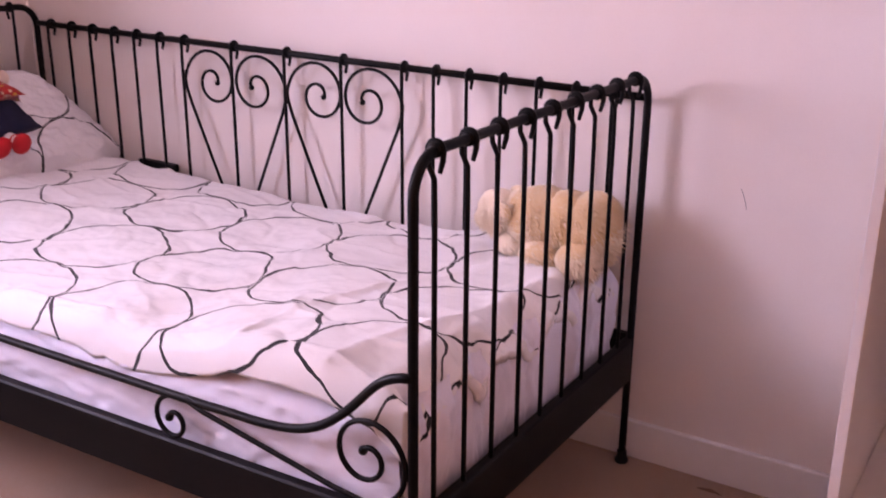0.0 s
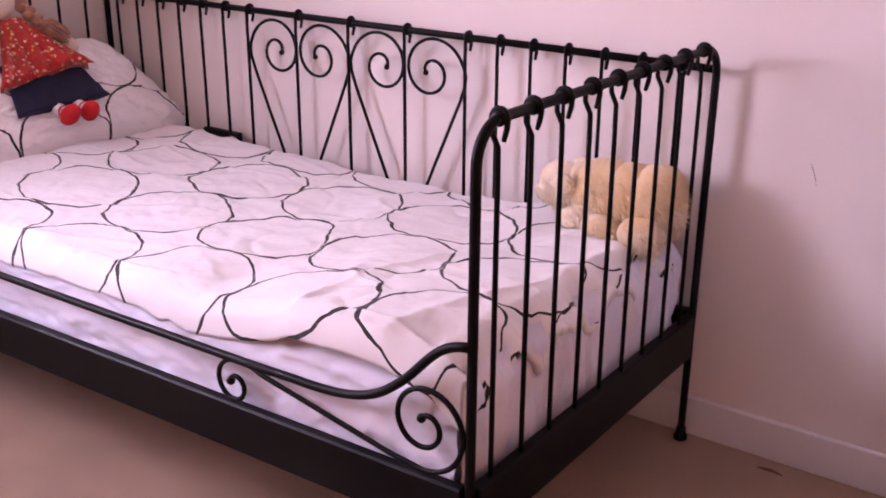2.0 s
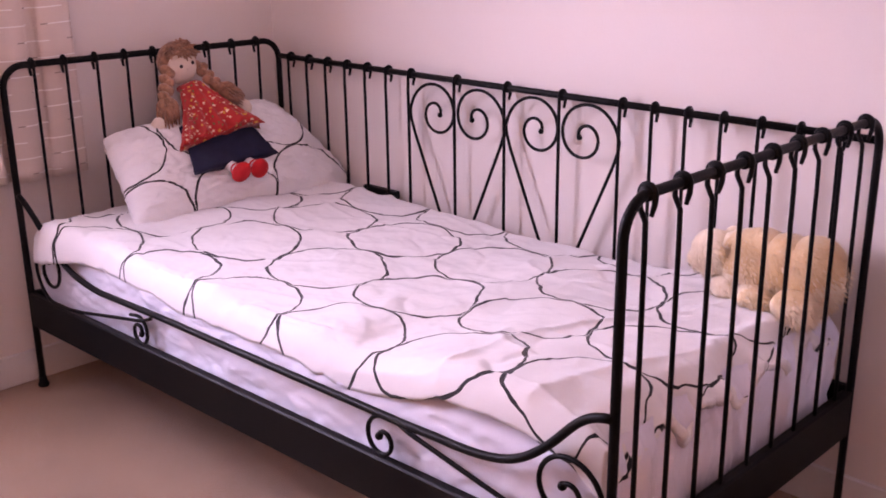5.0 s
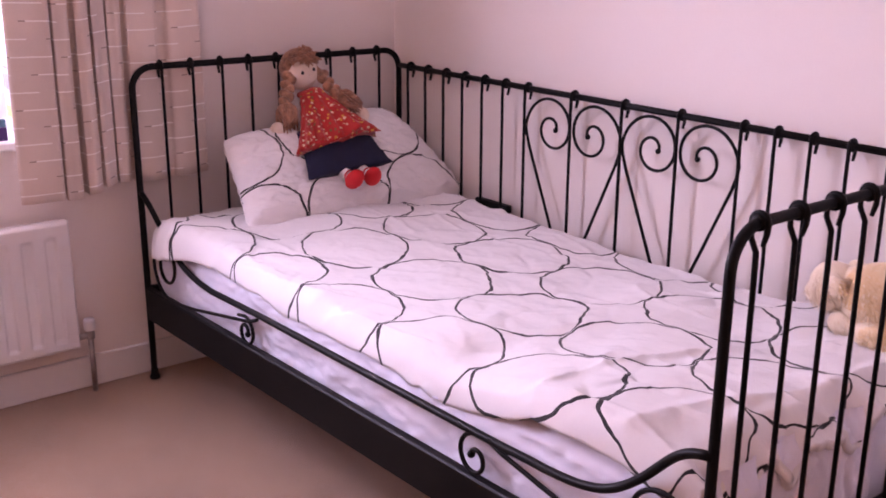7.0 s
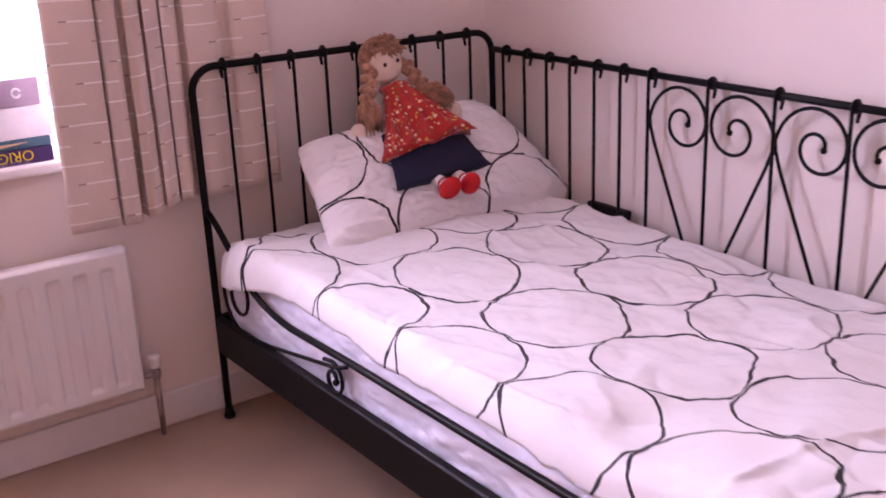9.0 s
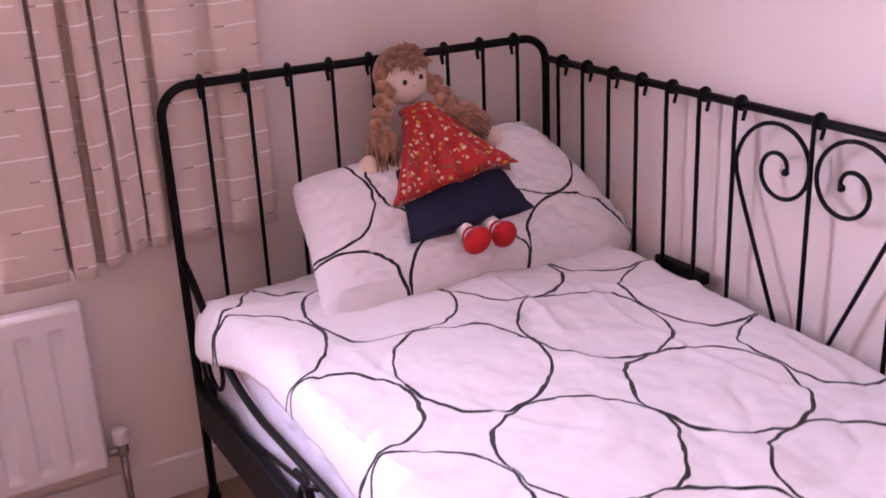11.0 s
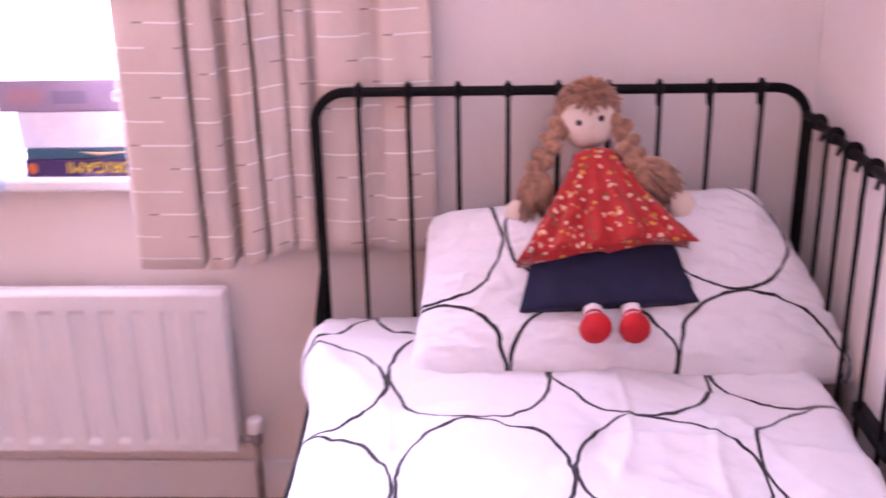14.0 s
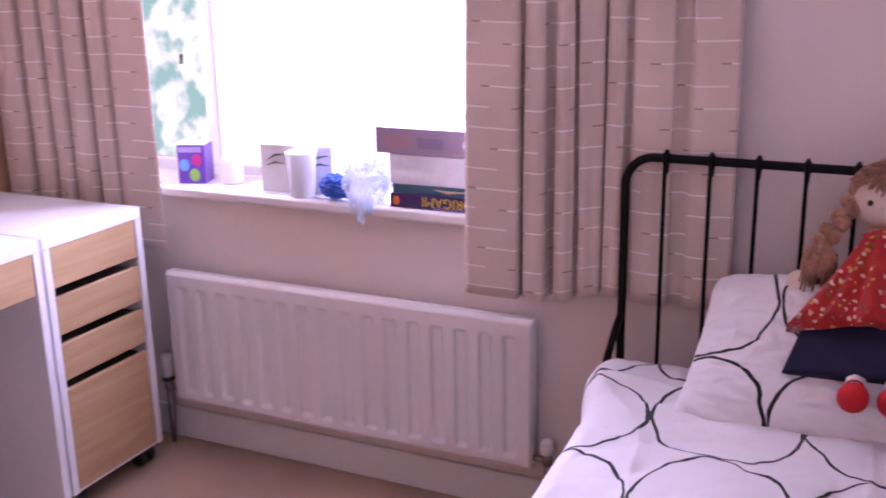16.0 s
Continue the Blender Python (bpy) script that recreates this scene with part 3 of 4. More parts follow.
def duvet_point(u, v):
    x = DX0 + (DX1 - DX0) * u
    # across the bed: v 0 at the wall side, 1 at the hanging front edge
    lift = 0.040 * math.exp(-((x - 1.86) / 0.22) ** 2) * smoothstep(-0.3, -0.95, -0.1 - 0.95 * v)
    top = 0.514 + lift + 0.012 * math.sin(3.1 * x + 0.6)
    puff = 0.010 * fbm(x * 3.0, v * 3.0, 1.0, 2) + 0.0040 * fbm(x * 8 + v * 5, v * 7 - x * 3, 4.0) + 0.0016 * fbm(x * 27, v * 23, 6.0)
    crease = 0.007 * (1 - min(1, 3.2 * abs(noise.noise(Vector((x * 3.4 + v * 2.6, v * 3.4 - x * 1.4, 9.37)))))) ** 2 + 0.006 * (1 - min(1, 3 * abs(noise.noise(Vector((x * 7 - v * 5, v * 6 + x * 4, 2.57)))))) ** 2
    # thin ridges that run across the bed, and flatter ones along it
    ridge = 0.007 * (1 - min(1, 5.0 * abs(noise.noise(Vector((x * 4.2 + v * 1.1, v * 1.5, 15.43)))))) ** 2 + 0.005 * (1 - min(1, 6.0 * abs(noise.noise(Vector((x * 2.2 - v * 3.0, v * 6.5 + x * 1.5, 21.61)))))) ** 2
    puff += ridge
    head = math.exp(-((x - 0.27) / 0.13) ** 2)
    flop = 0.042 * head - 0.022 * u
    if v < 0.04:
        t = v / 0.04
        y, z = DY0 + 0.030 * (1 - t), top - 0.030 * (1 - t) ** 2
    elif v < 0.90:
        t = (v - 0.04) / 0.86
        y, z = DY0 + (DY1 + 0.045 - flop * 0.9 - DY0) * t, top + flop * 0.2 * smoothstep(0.72, 1.0, t)
    else:
        t = (v - 0.90) / 0.10
        a = t * math.pi / 2
        drop = 0.052 + 0.006 * math.sin(9 * x) + 0.03 * head
        y = DY1 + 0.045 - flop * 0.9 - 0.042 * math.sin(a) - 0.006 * t
        z = top + flop * 0.2 - 0.020 * (1 - math.cos(a)) - drop * t * t
    endf = smoothstep(0.955, 1.0, u)
    z -= 0.060 * endf ** 1.3 * (1 + 0.35 * math.sin(31 * v) + 0.25 * math.sin(57 * v + 1)) * (1 if v < 0.9 else 0.5)
    x2 = x - 0.014 * endf * abs(math.sin(21 * v + 1)) + 0.010 * endf * fbm(v * 18, 0, 3.0)
    z -= 0.010 * (1 - smoothstep(0.0, 0.03, u))
    corner = (1 - smoothstep(0.0, 0.20, u)) * smoothstep(0.70, 0.95, v)
    x2 += 0.022 * corner
    y -= 0.014 * corner
    return (x2, y, z + puff - crease * 0.6 + 0.004)


bm = bmesh.new()
sheet(bm, duvet_point, 330, 170, uv=lambda u, v: (DX0 + (DX1 - DX0) * u + 0.055 * smoothstep(0.955, 1.0, u), 0.10 + v * 0.945))
ob = tagged(part("duvet", bm, DUVET), "white cotton duvet printed with loose black rings, spread on the bed", "duvet")
so = ob.modifiers.new("thickness", "SOLIDIFY")
so.thickness, so.offset = 0.018, -1


def pillow_point(u, v, side):
    a, b = 2 * u - 1, 2 * v - 1
    edge = max(0.0, (1 - abs(a) ** 3.6)) ** 0.5 * max(0.0, (1 - abs(b) ** 3.2)) ** 0.5
    x, y = a * math.sqrt(1 - 0.10 * b ** 10 - 0.05 * (1 - b * b)) * (1 - 0.05 * b), b * math.sqrt(1 - 0.08 * a ** 10 - 0.07 * (1 - a * a))
    up = 0.5 + 0.5 * b
    x, y = (0.382 - 0.075 * up ** 1.5) * x - (0.052 + (0.022 if a < 0 else -0.014) * abs(a)) * up ** 1.5, 0.182 * y + 0.026 * a * up
    z = side * (0.082 * edge) + 0.008 * fbm(a * 2.6, b * 2.6, 5 + side) * edge + 0.005 * fbm(a * 7 + b * 3, b * 6, 2 + side) - 0.010 * abs(fbm(a * 5 - b * 2, b * 5 + a * 3, 3 + side)) * edge
    # sharp folds that run in from the seams
    for k, f in ((1, 3.1), (2, 5.3)):
        q = noise.noise(Vector((a * f + 0.6 * b * f, b * f * 1.2 - 0.3 * a * f, 11.37 * k + side)))
        z += side * (0.007 / k) * (1 - min(1, 3.4 * abs(q))) ** 2 * (0.25 + 0.75 * max(abs(a), abs(b)) ** 2) * edge ** 0.5
    return x, y, z


bm = bmesh.new()
for side in (1, -1):
    sheet(bm, lambda u, v: pillow_point(u, v, side), 130, 90, uv=lambda u, v: ((2 * u - 1) * 0.39, (2 * v - 1) * 0.23))
bmesh.ops.remove_doubles(bm, verts=bm.verts, dist=0.0008)
ob = tagged(part("pillow", bm, PILLOW), "white pillow printed with black rings, propped against the headboard", "pillow")
lean = radians(46)
turn = Matrix(((0, -math.cos(lean), math.sin(lean), 0), (1, 0, 0, 0), (0, math.sin(lean), math.cos(lean), 0), (0, 0, 0, 1)))
ob.matrix_world = Matrix.Translation((0.316, -0.424, 0.626)) @ turn

# ---- doll ----


def doll():
    bm = bmesh.new()
    S, Y, D, N, R, K, E_ = range(7)
    tilt = Matrix.Rotation(radians(12), 4, "X")
    hc = Vector((0.185, -0.490, 0.912))
    ball(bm, hc, (0.045, 0.054, 0.055), 24, S, tilt)
    for y, z in ((-0.510, 0.915), (-0.470, 0.923)):
        ball(bm, (hc.x + 0.0425, y, z), (0.004, 0.0055, 0.006), 10, E_)
    ball(bm, (hc.x + 0.044, -0.489, 0.905), (0.003, 0.004, 0.003), 8, S)
    # hair cap behind and over the head
    ball(bm, hc + Vector((-0.016, 0, 0.012)), (0.050, 0.064, 0.062), 18, Y, tilt)
    rng = random.Random(4)
    for k in range(330):
        a, b = rng.uniform(-1.25, 1.25), rng.uniform(0.55, 1.45)
        d = Vector((math.cos(a) * math.cos(b), math.sin(a) * math.cos(b), math.sin(b)))
        base = hc + Vector((-0.006, 0, 0.004)) + Vector((d.x * 0.046, d.y * 0.056, d.z * 0.058))
        tip = base + d * rng.uniform(0.004, 0.014) + Vector((rng.uniform(0, 0.018), rng.uniform(-0.014, 0.014), rng.uniform(-0.012, 0.006)))
        if a < 1.2 and b < 0.9:
            tip.z -= 0.008
        tube(bm, [base - d * 0.006, (base + tip) / 2 + Vector((0, 0, 0.003)), tip], [0.004, 0.0036, 0.0015], 5, Y)
    # tuft on the crown
    for k in range(170):
        d = Vector((rng.gauss(0.3, 0.8), rng.gauss(0, 1), rng.gauss(0.5, 0.8))).normalized()
        base = hc + Vector((0.012, 0.004, 0.056)) + d * 0.012
        tip = base + d * rng.uniform(0.014, 0.024) + Vector((0.004, 0, -0.006))
        tube(bm, [base - d * 0.010, (base + tip) / 2, tip], [0.0045, 0.004, 0.0018], 5, Y)
    # plaits with tassels
    for side, way in ((-1, ((0.20, -0.541, 0.905), (0.215, -0.556, 0.880), (0.235, -0.572, 0.856), (0.250, -0.584, 0.836))),
                      (1, ((0.20, -0.438, 0.912), (0.215, -0.426, 0.890), (0.235, -0.418, 0.866), (0.250, -0.405, 0.848)))):
        for k in range(7):
            t = k / 6 * 3
            i = min(2, int(t))
            p = Vector(way[i]).lerp(Vector(way[i + 1]), t - i)
            q = Matrix.Rotation(radians(35 if k % 2 else -35), 4, "X")
            ball(bm, p + Vector((0, 0.006 if k % 2 else -0.006, 0)), (0.019, 0.021, 0.016), 10, Y, q)
        end = Vector(way[3])
        lean = Vector((0.3, -0.12, -1)).normalized() if side < 0 else Vector((0.35, 0.9, -0.75)).normalized()
        for k in range(200):
            o = Vector((rng.gauss(0, 1), rng.gauss(0, 1), rng.gauss(0, 1))).normalized()
            mid = end + lean * 0.036 + o * 0.032
            tip = end + lean * rng.uniform(0.055, 0.078) + o * rng.uniform(0.018, 0.036)
            tube(bm, [end + o * 0.006, mid, tip], [0.0025, 0.0032, 0.0018], 5, Y)
    # dress and underskirt: folded cones laid down the pillow
    def skirt(top, low, w0, w1, d0, d1, mi, waves, amp, power=1.0, slant=0.0, hem=0.0):
        top, low = Vector(top), Vector(low)
        run = (low - top).normalized()
        across = Vector((0, 1, 0))
        out = across.cross(run).normalized() * -1
        rows, cols = 22, 72
        vs = []
        for i in range(rows + 1):
            t = i / rows
            ring = []
            for j in range(cols):
                a = 2 * math.pi * j / cols
                fold = 1 + amp * t * (0.6 * math.sin(waves * a + 1.3 * t) + 0.4 * math.sin(5 * a + 2 * t))
                w, d = (w0 + (w1 - w0) * t ** power) * fold, d0 + (d1 - d0) * t
                p = top.lerp(low, t) + across * (w * math.cos(a)) + out * (d * math.sin(a) * (1 + 7 * (fold - 1)))
                p += run * (slant * t * math.cos(a) - 1.2 * hem * t * math.cos(a) ** 2 + hem * t ** 3 * math.sin(waves * a))
                p += Vector((0.003, 0.003, 0.003)) * noise.noise(p * 40)
                ring.append(bm.verts.new(p))
            vs.append(ring)
        for i in range(rows):
            for j in range(cols):
                bm.faces.new((vs[i][j], vs[i][(j + 1) % cols], vs[i + 1][(j + 1) % cols], vs[i + 1][j])).material_index = mi
        bm.faces.new(vs[0]).material_index = mi
        bm.faces.new(vs[-1]).material_index = mi
    skirt((0.312, -0.474, 0.752), (0.430, -0.470, 0.642), 0.11, 0.154, 0.022, 0.016, N, 9, 0.02, 1.0, -0.008)
    skirt((0.214, -0.474, 0.848), (0.372, -0.472, 0.716), 0.045, 0.152, 0.028, 0.044, D, 15, 0.10, 1.25, -0.020, 0.0055)
    ball(bm, (0.203, -0.476, 0.843), (0.024, 0.042, 0.016), 12, D)
    # small hands beside the skirt
    for x1, y1, z1 in ((0.262, -0.622, 0.752), (0.272, -0.326, 0.772)):
        ball(bm, (x1, y1, z1), (0.024, 0.025, 0.028), 12, S)
        tube(bm, [(x1 - 0.01, y1, z1), (0.225, y1 * 0.62 - 0.181, 0.815)], 0.013, 8, N)
    # legs and shoes
    for y, dx, yaw in ((-0.497, 0.0, -14), (-0.432, 0.0, 16)):
        tube(bm, [(0.40, y * 0.9 - 0.046, 0.642), (0.43 + dx, y, 0.638), (0.468 + dx, y, 0.632)], 0.017, 12, K)
        tube(bm, [(0.456 + dx, y, 0.634), (0.462 + dx, y, 0.633)], 0.0182, 12, R)
        q = Matrix.Rotation(radians(yaw), 4, "X") @ Matrix.Rotation(radians(40), 4, "Y")
        ball(bm, (0.486 + dx, y, 0.628), (0.024, 0.027, 0.036), 16, R, q)
    return tagged(part("rag_doll", bm, [SKIN, YARN, DRESS, NAVY, SHOE, SOCK, EYE]), "cloth rag doll in a red printed dress propped on the pillow", "doll")


doll()

# ---- plush toy ----


def plush():
    bm = bmesh.new()
    lumps = (((1.985, -0.208, 0.610), (0.122, 0.074, 0.080)), ((1.866, -0.235, 0.622), (0.058, 0.052, 0.056)), ((1.836, -0.240, 0.606), (0.034, 0.030, 0.028)), ((1.965, -0.215, 0.612), (0.092, 0.078, 0.086)),
             ((2.082, -0.205, 0.612), (0.072, 0.080, 0.088)), ((1.990, -0.275, 0.556), (0.050, 0.040, 0.036)), ((2.026, -0.212, 0.618), (0.075, 0.074, 0.078)), ((1.915, -0.222, 0.622), (0.050, 0.058, 0.060)), ((2.085, -0.282, 0.560), (0.052, 0.042, 0.042)),
             ((1.915, -0.262, 0.560), (0.040, 0.030, 0.030)), ((1.893, -0.283, 0.640), (0.026, 0.012, 0.022)), ((1.880, -0.180, 0.655), (0.022, 0.012, 0.020)))
    lumps = [((1.975 + (c[0] - 1.97) * 0.99, c[1] + 0.036, c[2] - 0.014), (r[0] * 0.98, r[1], r[2] * 0.95)) for c, r in lumps]
    rng = random.Random(9)

    def coat(p, loose=0.0):
        """Golden on the back and haunch, cream on the head, belly and legs."""
        k = (p.z - 0.600) * 16 + (p.x - 1.925) * 9 - 2.2 * max(0, p.x - 2.03) * 9 + 1.3 * noise.noise(p * 16) + rng.gauss(0, 1) * loose
        return 0 if k > 0 and p.x > 1.912 + 0.02 * rng.gauss(0, 1) * loose else 2

    for c, r in lumps:
        for v in ball(bm, c, r, 44):
            v.co += (v.co - Vector(c)) * (0.05 * noise.noise(v.co * 24) + 0.035 * noise.noise(v.co * 95) + 0.02 * noise.noise(v.co * 240))
    for f in bm.faces:
        f.material_index = coat(f.calc_center_median())
    spots = []
    for c, r in lumps:
        for _ in range(int(5200 * r[0] * r[1] * 150)):
            d = Vector((rng.gauss(0, 1), rng.gauss(0, 1), rng.gauss(0, 1))).normalized()
            p = Vector((c[0] + d.x * r[0], c[1] + d.y * r[1], c[2] + d.z * r[2]))
            inside = any(sum(((p[i] - c2[i]) / r2[i]) ** 2 for i in range(3)) < 0.9 for c2, r2 in lumps if c2 != c)
            if not inside:
                spots.append((p, d))
    for p, d in spots:
        g = (d * 0.45 + Vector((0.6 + rng.uniform(-0.3, 0.3), rng.uniform(-0.3, 0.3), -0.6 + rng.uniform(-0.3, 0.3)))).normalized()
        s = d.cross(g).normalized() * 0.0015
        tip = p + g * rng.uniform(0.010, 0.021)
        vs = [bm.verts.new(q) for q in (p - s - d * 0.002, p + s - d * 0.002, tip)]
        bm.faces.new(vs).material_index = coat(p, 0.5)
    ball(bm, (1.852, -0.202, 0.612), 0.007, 8, 1)
    return tagged(part("plush_dog", bm, [FUR, EYE, CREAM_FUR]), "fluffy golden and cream plush toy dog lying on the duvet", "soft toy")


plush()

# ---- curtains ----


def curtain(y0, y1, faces, grooves, seed, lead_out=0.0):
    """Cloth hung from y0 to y1 in flat faces of the given widths with narrow deep folds between them."""
    spans = [w for pair in itertools.zip_longest(faces, grooves) for w in pair if w]
    total, rng = sum(spans), random.Random(seed)
    starts = list(itertools.accumulate([0] + spans))
    drift = [rng.uniform(-0.012, 0.012) for _ in starts]
    cols = [(k, i / n) for k in range(len(spans)) for n in [14 if k % 2 else 12] for i in range(n)] + [(len(spans) - 1, 1.0)]
    run = list(itertools.accumulate([0] + [spans[k] / total * abs(y1 - y0) / (14 if k % 2 else 12) * (2.6 if k % 2 else 1.05) for k, _ in cols[:-1]]))
    way = 1 if y1 > y0 else -1

    def pt(u, v):
        k, f = cols[round(u * (len(cols) - 1))]
        swing = (drift[k] * (1 - f) + drift[k + 1] * f) * math.sin(2.2 * v + k) * (0 < k < len(spans) - 1)
        y = y0 + (y1 - y0) * ((starts[k] + spans[k] * f) / total + swing)
        y = (y0 + y1) / 2 + (y - (y0 + y1) / 2) * (1 - 0.05 * smoothstep(0.0, 1.0, v))
        # the cloth stands further out where no bed rail is in its way
        face = 0.099 + 0.040 * smoothstep(-1.04, -1.14, y)
        if k % 2:
            depth = (face - 0.056) * (0.75 + 0.25 * math.sin(3 * v + k))
            x = face - depth * math.sin(math.pi * f) ** 0.7
            y -= way * 0.017 * math.sin(2 * math.pi * f) * (0.4 + 0.6 * v)
        else:
            x = face + 0.005 * math.sin(math.pi * f) + 0.002 * math.sin(7 * f + k + 3 * v)
        x += 0.0025 * noise.noise(Vector((u * 30, v * 6, seed + 0.4)))
        lead = max(0.0, 1 - u / 0.40) ** 1.4
        z = 0.604 + 0.024 * u + 1.56 * v + 0.008 * math.sin(9.0 * u + seed) * (1 - v)
        return (x + lead_out * lead, y + 0.5 * lead_out * lead, z + 0.3 * lead_out * lead)

    bm = bmesh.new()
    sheet(bm, pt, len(cols) - 1, 48, uv=lambda u, v: (run[round(u * (len(cols) - 1))], v * 1.56))
    ob = tagged(part("curtain", bm, LINEN), "cream linen curtain with woven stripes, drawn aside in folds", "curtain", "curtains at the window")
    so = ob.modifiers.new("thickness", "SOLIDIFY")
    so.thickness = 0.0016
    return ob


curtain(-1.385, -0.778, (0.155, 0.060, 0.045, 0.050, 0.045, 0.100, 0.120), (0.022, 0.032, 0.020, 0.016, 0.028, 0.046), 3, 0.045)
curtain(-2.280, -2.845, (0.150, 0.065, 0.080, 0.055, 0.070, 0.110), (0.030, 0.022, 0.030, 0.024, 0.034), 8, 0.0)

# ---- radiator ----
rad = thing("radiator", (0.075, -1.757, 0.16), "white panel radiator with vertical flutes under the window", "radiator")
RY0, RY1, RZ0, RZ1, RXF = -2.318, -1.221, 0.148, 0.540, 0.118


def rad_front(u, v):
    y, z = RY0 + (RY1 - RY0) * u, RZ0 + (RZ1 - RZ0) * v
    pitch = (RY1 - RY0 - 0.05) / 16
    f = ((y - RY0 - 0.025) / pitch) % 1.0
    inner = smoothstep(0.07, 0.10, v) * (1 - smoothstep(0.86, 0.89, v)) * (1 if 0.025 < y - RY0 < RY1 - RY0 - 0.025 else 0)
    groove = smoothstep(0.20, 0.34, f) * (1 - smoothstep(0.66, 0.80, f))
    rim = smoothstep(0, 0.02, v) * (1 - smoothstep(0.975, 1, v)) * smoothstep(0, 0.006, u) * (1 - smoothstep(0.994, 1, u))
    return (RXF - 0.010 * groove * inner - 0.012 * (1 - rim), y, z)


bm = bmesh.new()
sheet(bm, rad_front, 340, 90)
part("front_panel", bm, RAD, rad)
bm = bmesh.new()
box(bm, 0.076, RXF - 0.013, RY0 + 0.002, RY1 - 0.002, RZ0 + 0.002, RZ1 - 0.002, 0.004)
part("body", bm, RAD, rad, smooth=False)
for y in (RY0 + 0.2, RY1 - 0.2):
    bm = bmesh.new()
    box(bm, WX, 0.075, y - 0.015, y + 0.015, RZ0 + 0.05, RZ1 - 0.06, 0.003)
    part("bracket", bm, RAD, rad, smooth=False)
for y, dirn, tall in ((RY1 + 0.034, 1, 0.0), (RY0 - 0.036, -1, 0.045)):
    bm = bmesh.new()
    lathe(bm, [(0.010, 0), (0.013, 0.004), (0.013, 0.022), (0.009, 0.028)], (0.098, y, 0.165))
    tube(bm, [(0.098, y, 0.178), (0.098, y - dirn * 0.034, 0.178)], 0.009, 12)
    valve = part("valve", bm, CHROME, rad)
    bm = bmesh.new()
    lathe(bm, [(0.013, 0), (0.0165, 0.003), (0.017, 0.030 + tall), (0.014, 0.036 + tall)], (0.098, y, 0.194))
    part("cap", bm, PLASTIC, valve, "white plastic valve cap")
    if tall:
        bm = bmesh.new()
        lathe(bm, [(0.0175, 0), (0.0185, 0.002), (0.0185, 0.012), (0.0175, 0.014)], (0.098, y, 0.196))
        part("collar", bm, DARKPL, valve, "black collar ring")
    bm = bmesh.new()
    tube(bm, [(0.098, y, 0.0), (0.098, y, 0.166)], 0.0078, 12)
    part("pipe", bm, CHROME, rad, "dull metal supply pipe")
keep(rad)

# ---- drawer unit and desk ----
DU_Y = -2.302
du = thing("drawer_unit", (0.32, -2.57, 0), "white drawer unit with birch fronts on castors beside the desk", "drawer unit")
X0, X1, ZB0, ZT = 0.205, 0.548, 0.060, 0.745
BACKY = ROOM_Y + 0.03
for nm, b in (("top_panel", (X0, X1, BACKY, DU_Y, ZT - 0.03, ZT)), ("side_panel", (X0, X0 + 0.022, BACKY, DU_Y, ZB0, ZT - 0.031)), ("side_panel", (X1 - 0.022, X1, BACKY, DU_Y, ZB0, ZT - 0.031)),
              ("bottom_panel", (X0 + 0.023, X1 - 0.023, BACKY, DU_Y - 0.004, ZB0, ZB0 + 0.018)), ("back_panel", (X0 + 0.023, X1 - 0.023, BACKY, BACKY + 0.008, ZB0 + 0.019, ZT - 0.031))):
    bm = bmesh.new()
    box(bm, *b, 0.0015)
    part(nm, bm, WHITELAM, du, smooth=False)
for z0, z1 in ((0.612, 0.714), (0.490, 0.586), (0.370, 0.464), (0.068, 0.344)):
    bm = bmesh.new()
    box(bm, X0 + 0.025, X1 - 0.025, DU_Y - 0.018, DU_Y - 0.002, z0, z1, 0.0015)
    dr = part("drawer", bm, BIRCH, du, "birch veneer drawer front", smooth=False)
    bm = bmesh.new()
    # box behind the front is near black: shade painted into the gaps
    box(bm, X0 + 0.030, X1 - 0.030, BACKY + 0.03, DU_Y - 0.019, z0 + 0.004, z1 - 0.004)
    part("drawer_box", bm, SHADED_INSIDE, dr, smooth=False)
for x in (X0 + 0.04, X1 - 0.04):
    for y in (DU_Y - 0.045, BACKY + 0.05):
        bm = bmesh.new()
        tube(bm, [(x - 0.022, y, 0.029), (x - 0.008, y, 0.029)], 0.029, 18)
        tube(bm, [(x + 0.008, y, 0.029), (x + 0.022, y, 0.029)], 0.029, 18)
        box(bm, x - 0.014, x + 0.014, y - 0.026, y + 0.026, 0.044, 0.0715, 0.005)
        part("castor", bm, DARKPL, du, "black twin wheel castor")
keep(du)

desk = thing("desk", (1.0, -2.57, 0), "white desk with a birch fronted drawer", "desk")
A0, A1 = 0.556, 1.60
for nm, b, m in (("desktop", (A0, A1, BACKY, DU_Y, ZT - 0.03, ZT), WHITELAM), ("side_panel", (A0, A0 + 0.022, BACKY, DU_Y, 0.0, ZT - 0.031), WHITELAM),
                 ("side_panel", (A1 - 0.022, A1, BACKY, DU_Y, 0.0, ZT - 0.031), WHITELAM), ("back_panel", (A0 + 0.023, A1 - 0.023, BACKY, BACKY + 0.015, 0.25, ZT - 0.031), WHITELAM),
                 ("drawer", (A0 + 0.026, A1 - 0.45, DU_Y - 0.018, DU_Y - 0.002, 0.612, 0.714), BIRCH), ("drawer_box", (A0 + 0.026, A1 - 0.45, BACKY + 0.05, DU_Y - 0.019, 0.625, 0.710), WHITELAM)):
    bm = bmesh.new()
    box(bm, *b, 0.0015)
    part(nm, bm, m, desk, "birch veneer drawer front" if nm == "drawer" else "", smooth=False)
keep(desk)

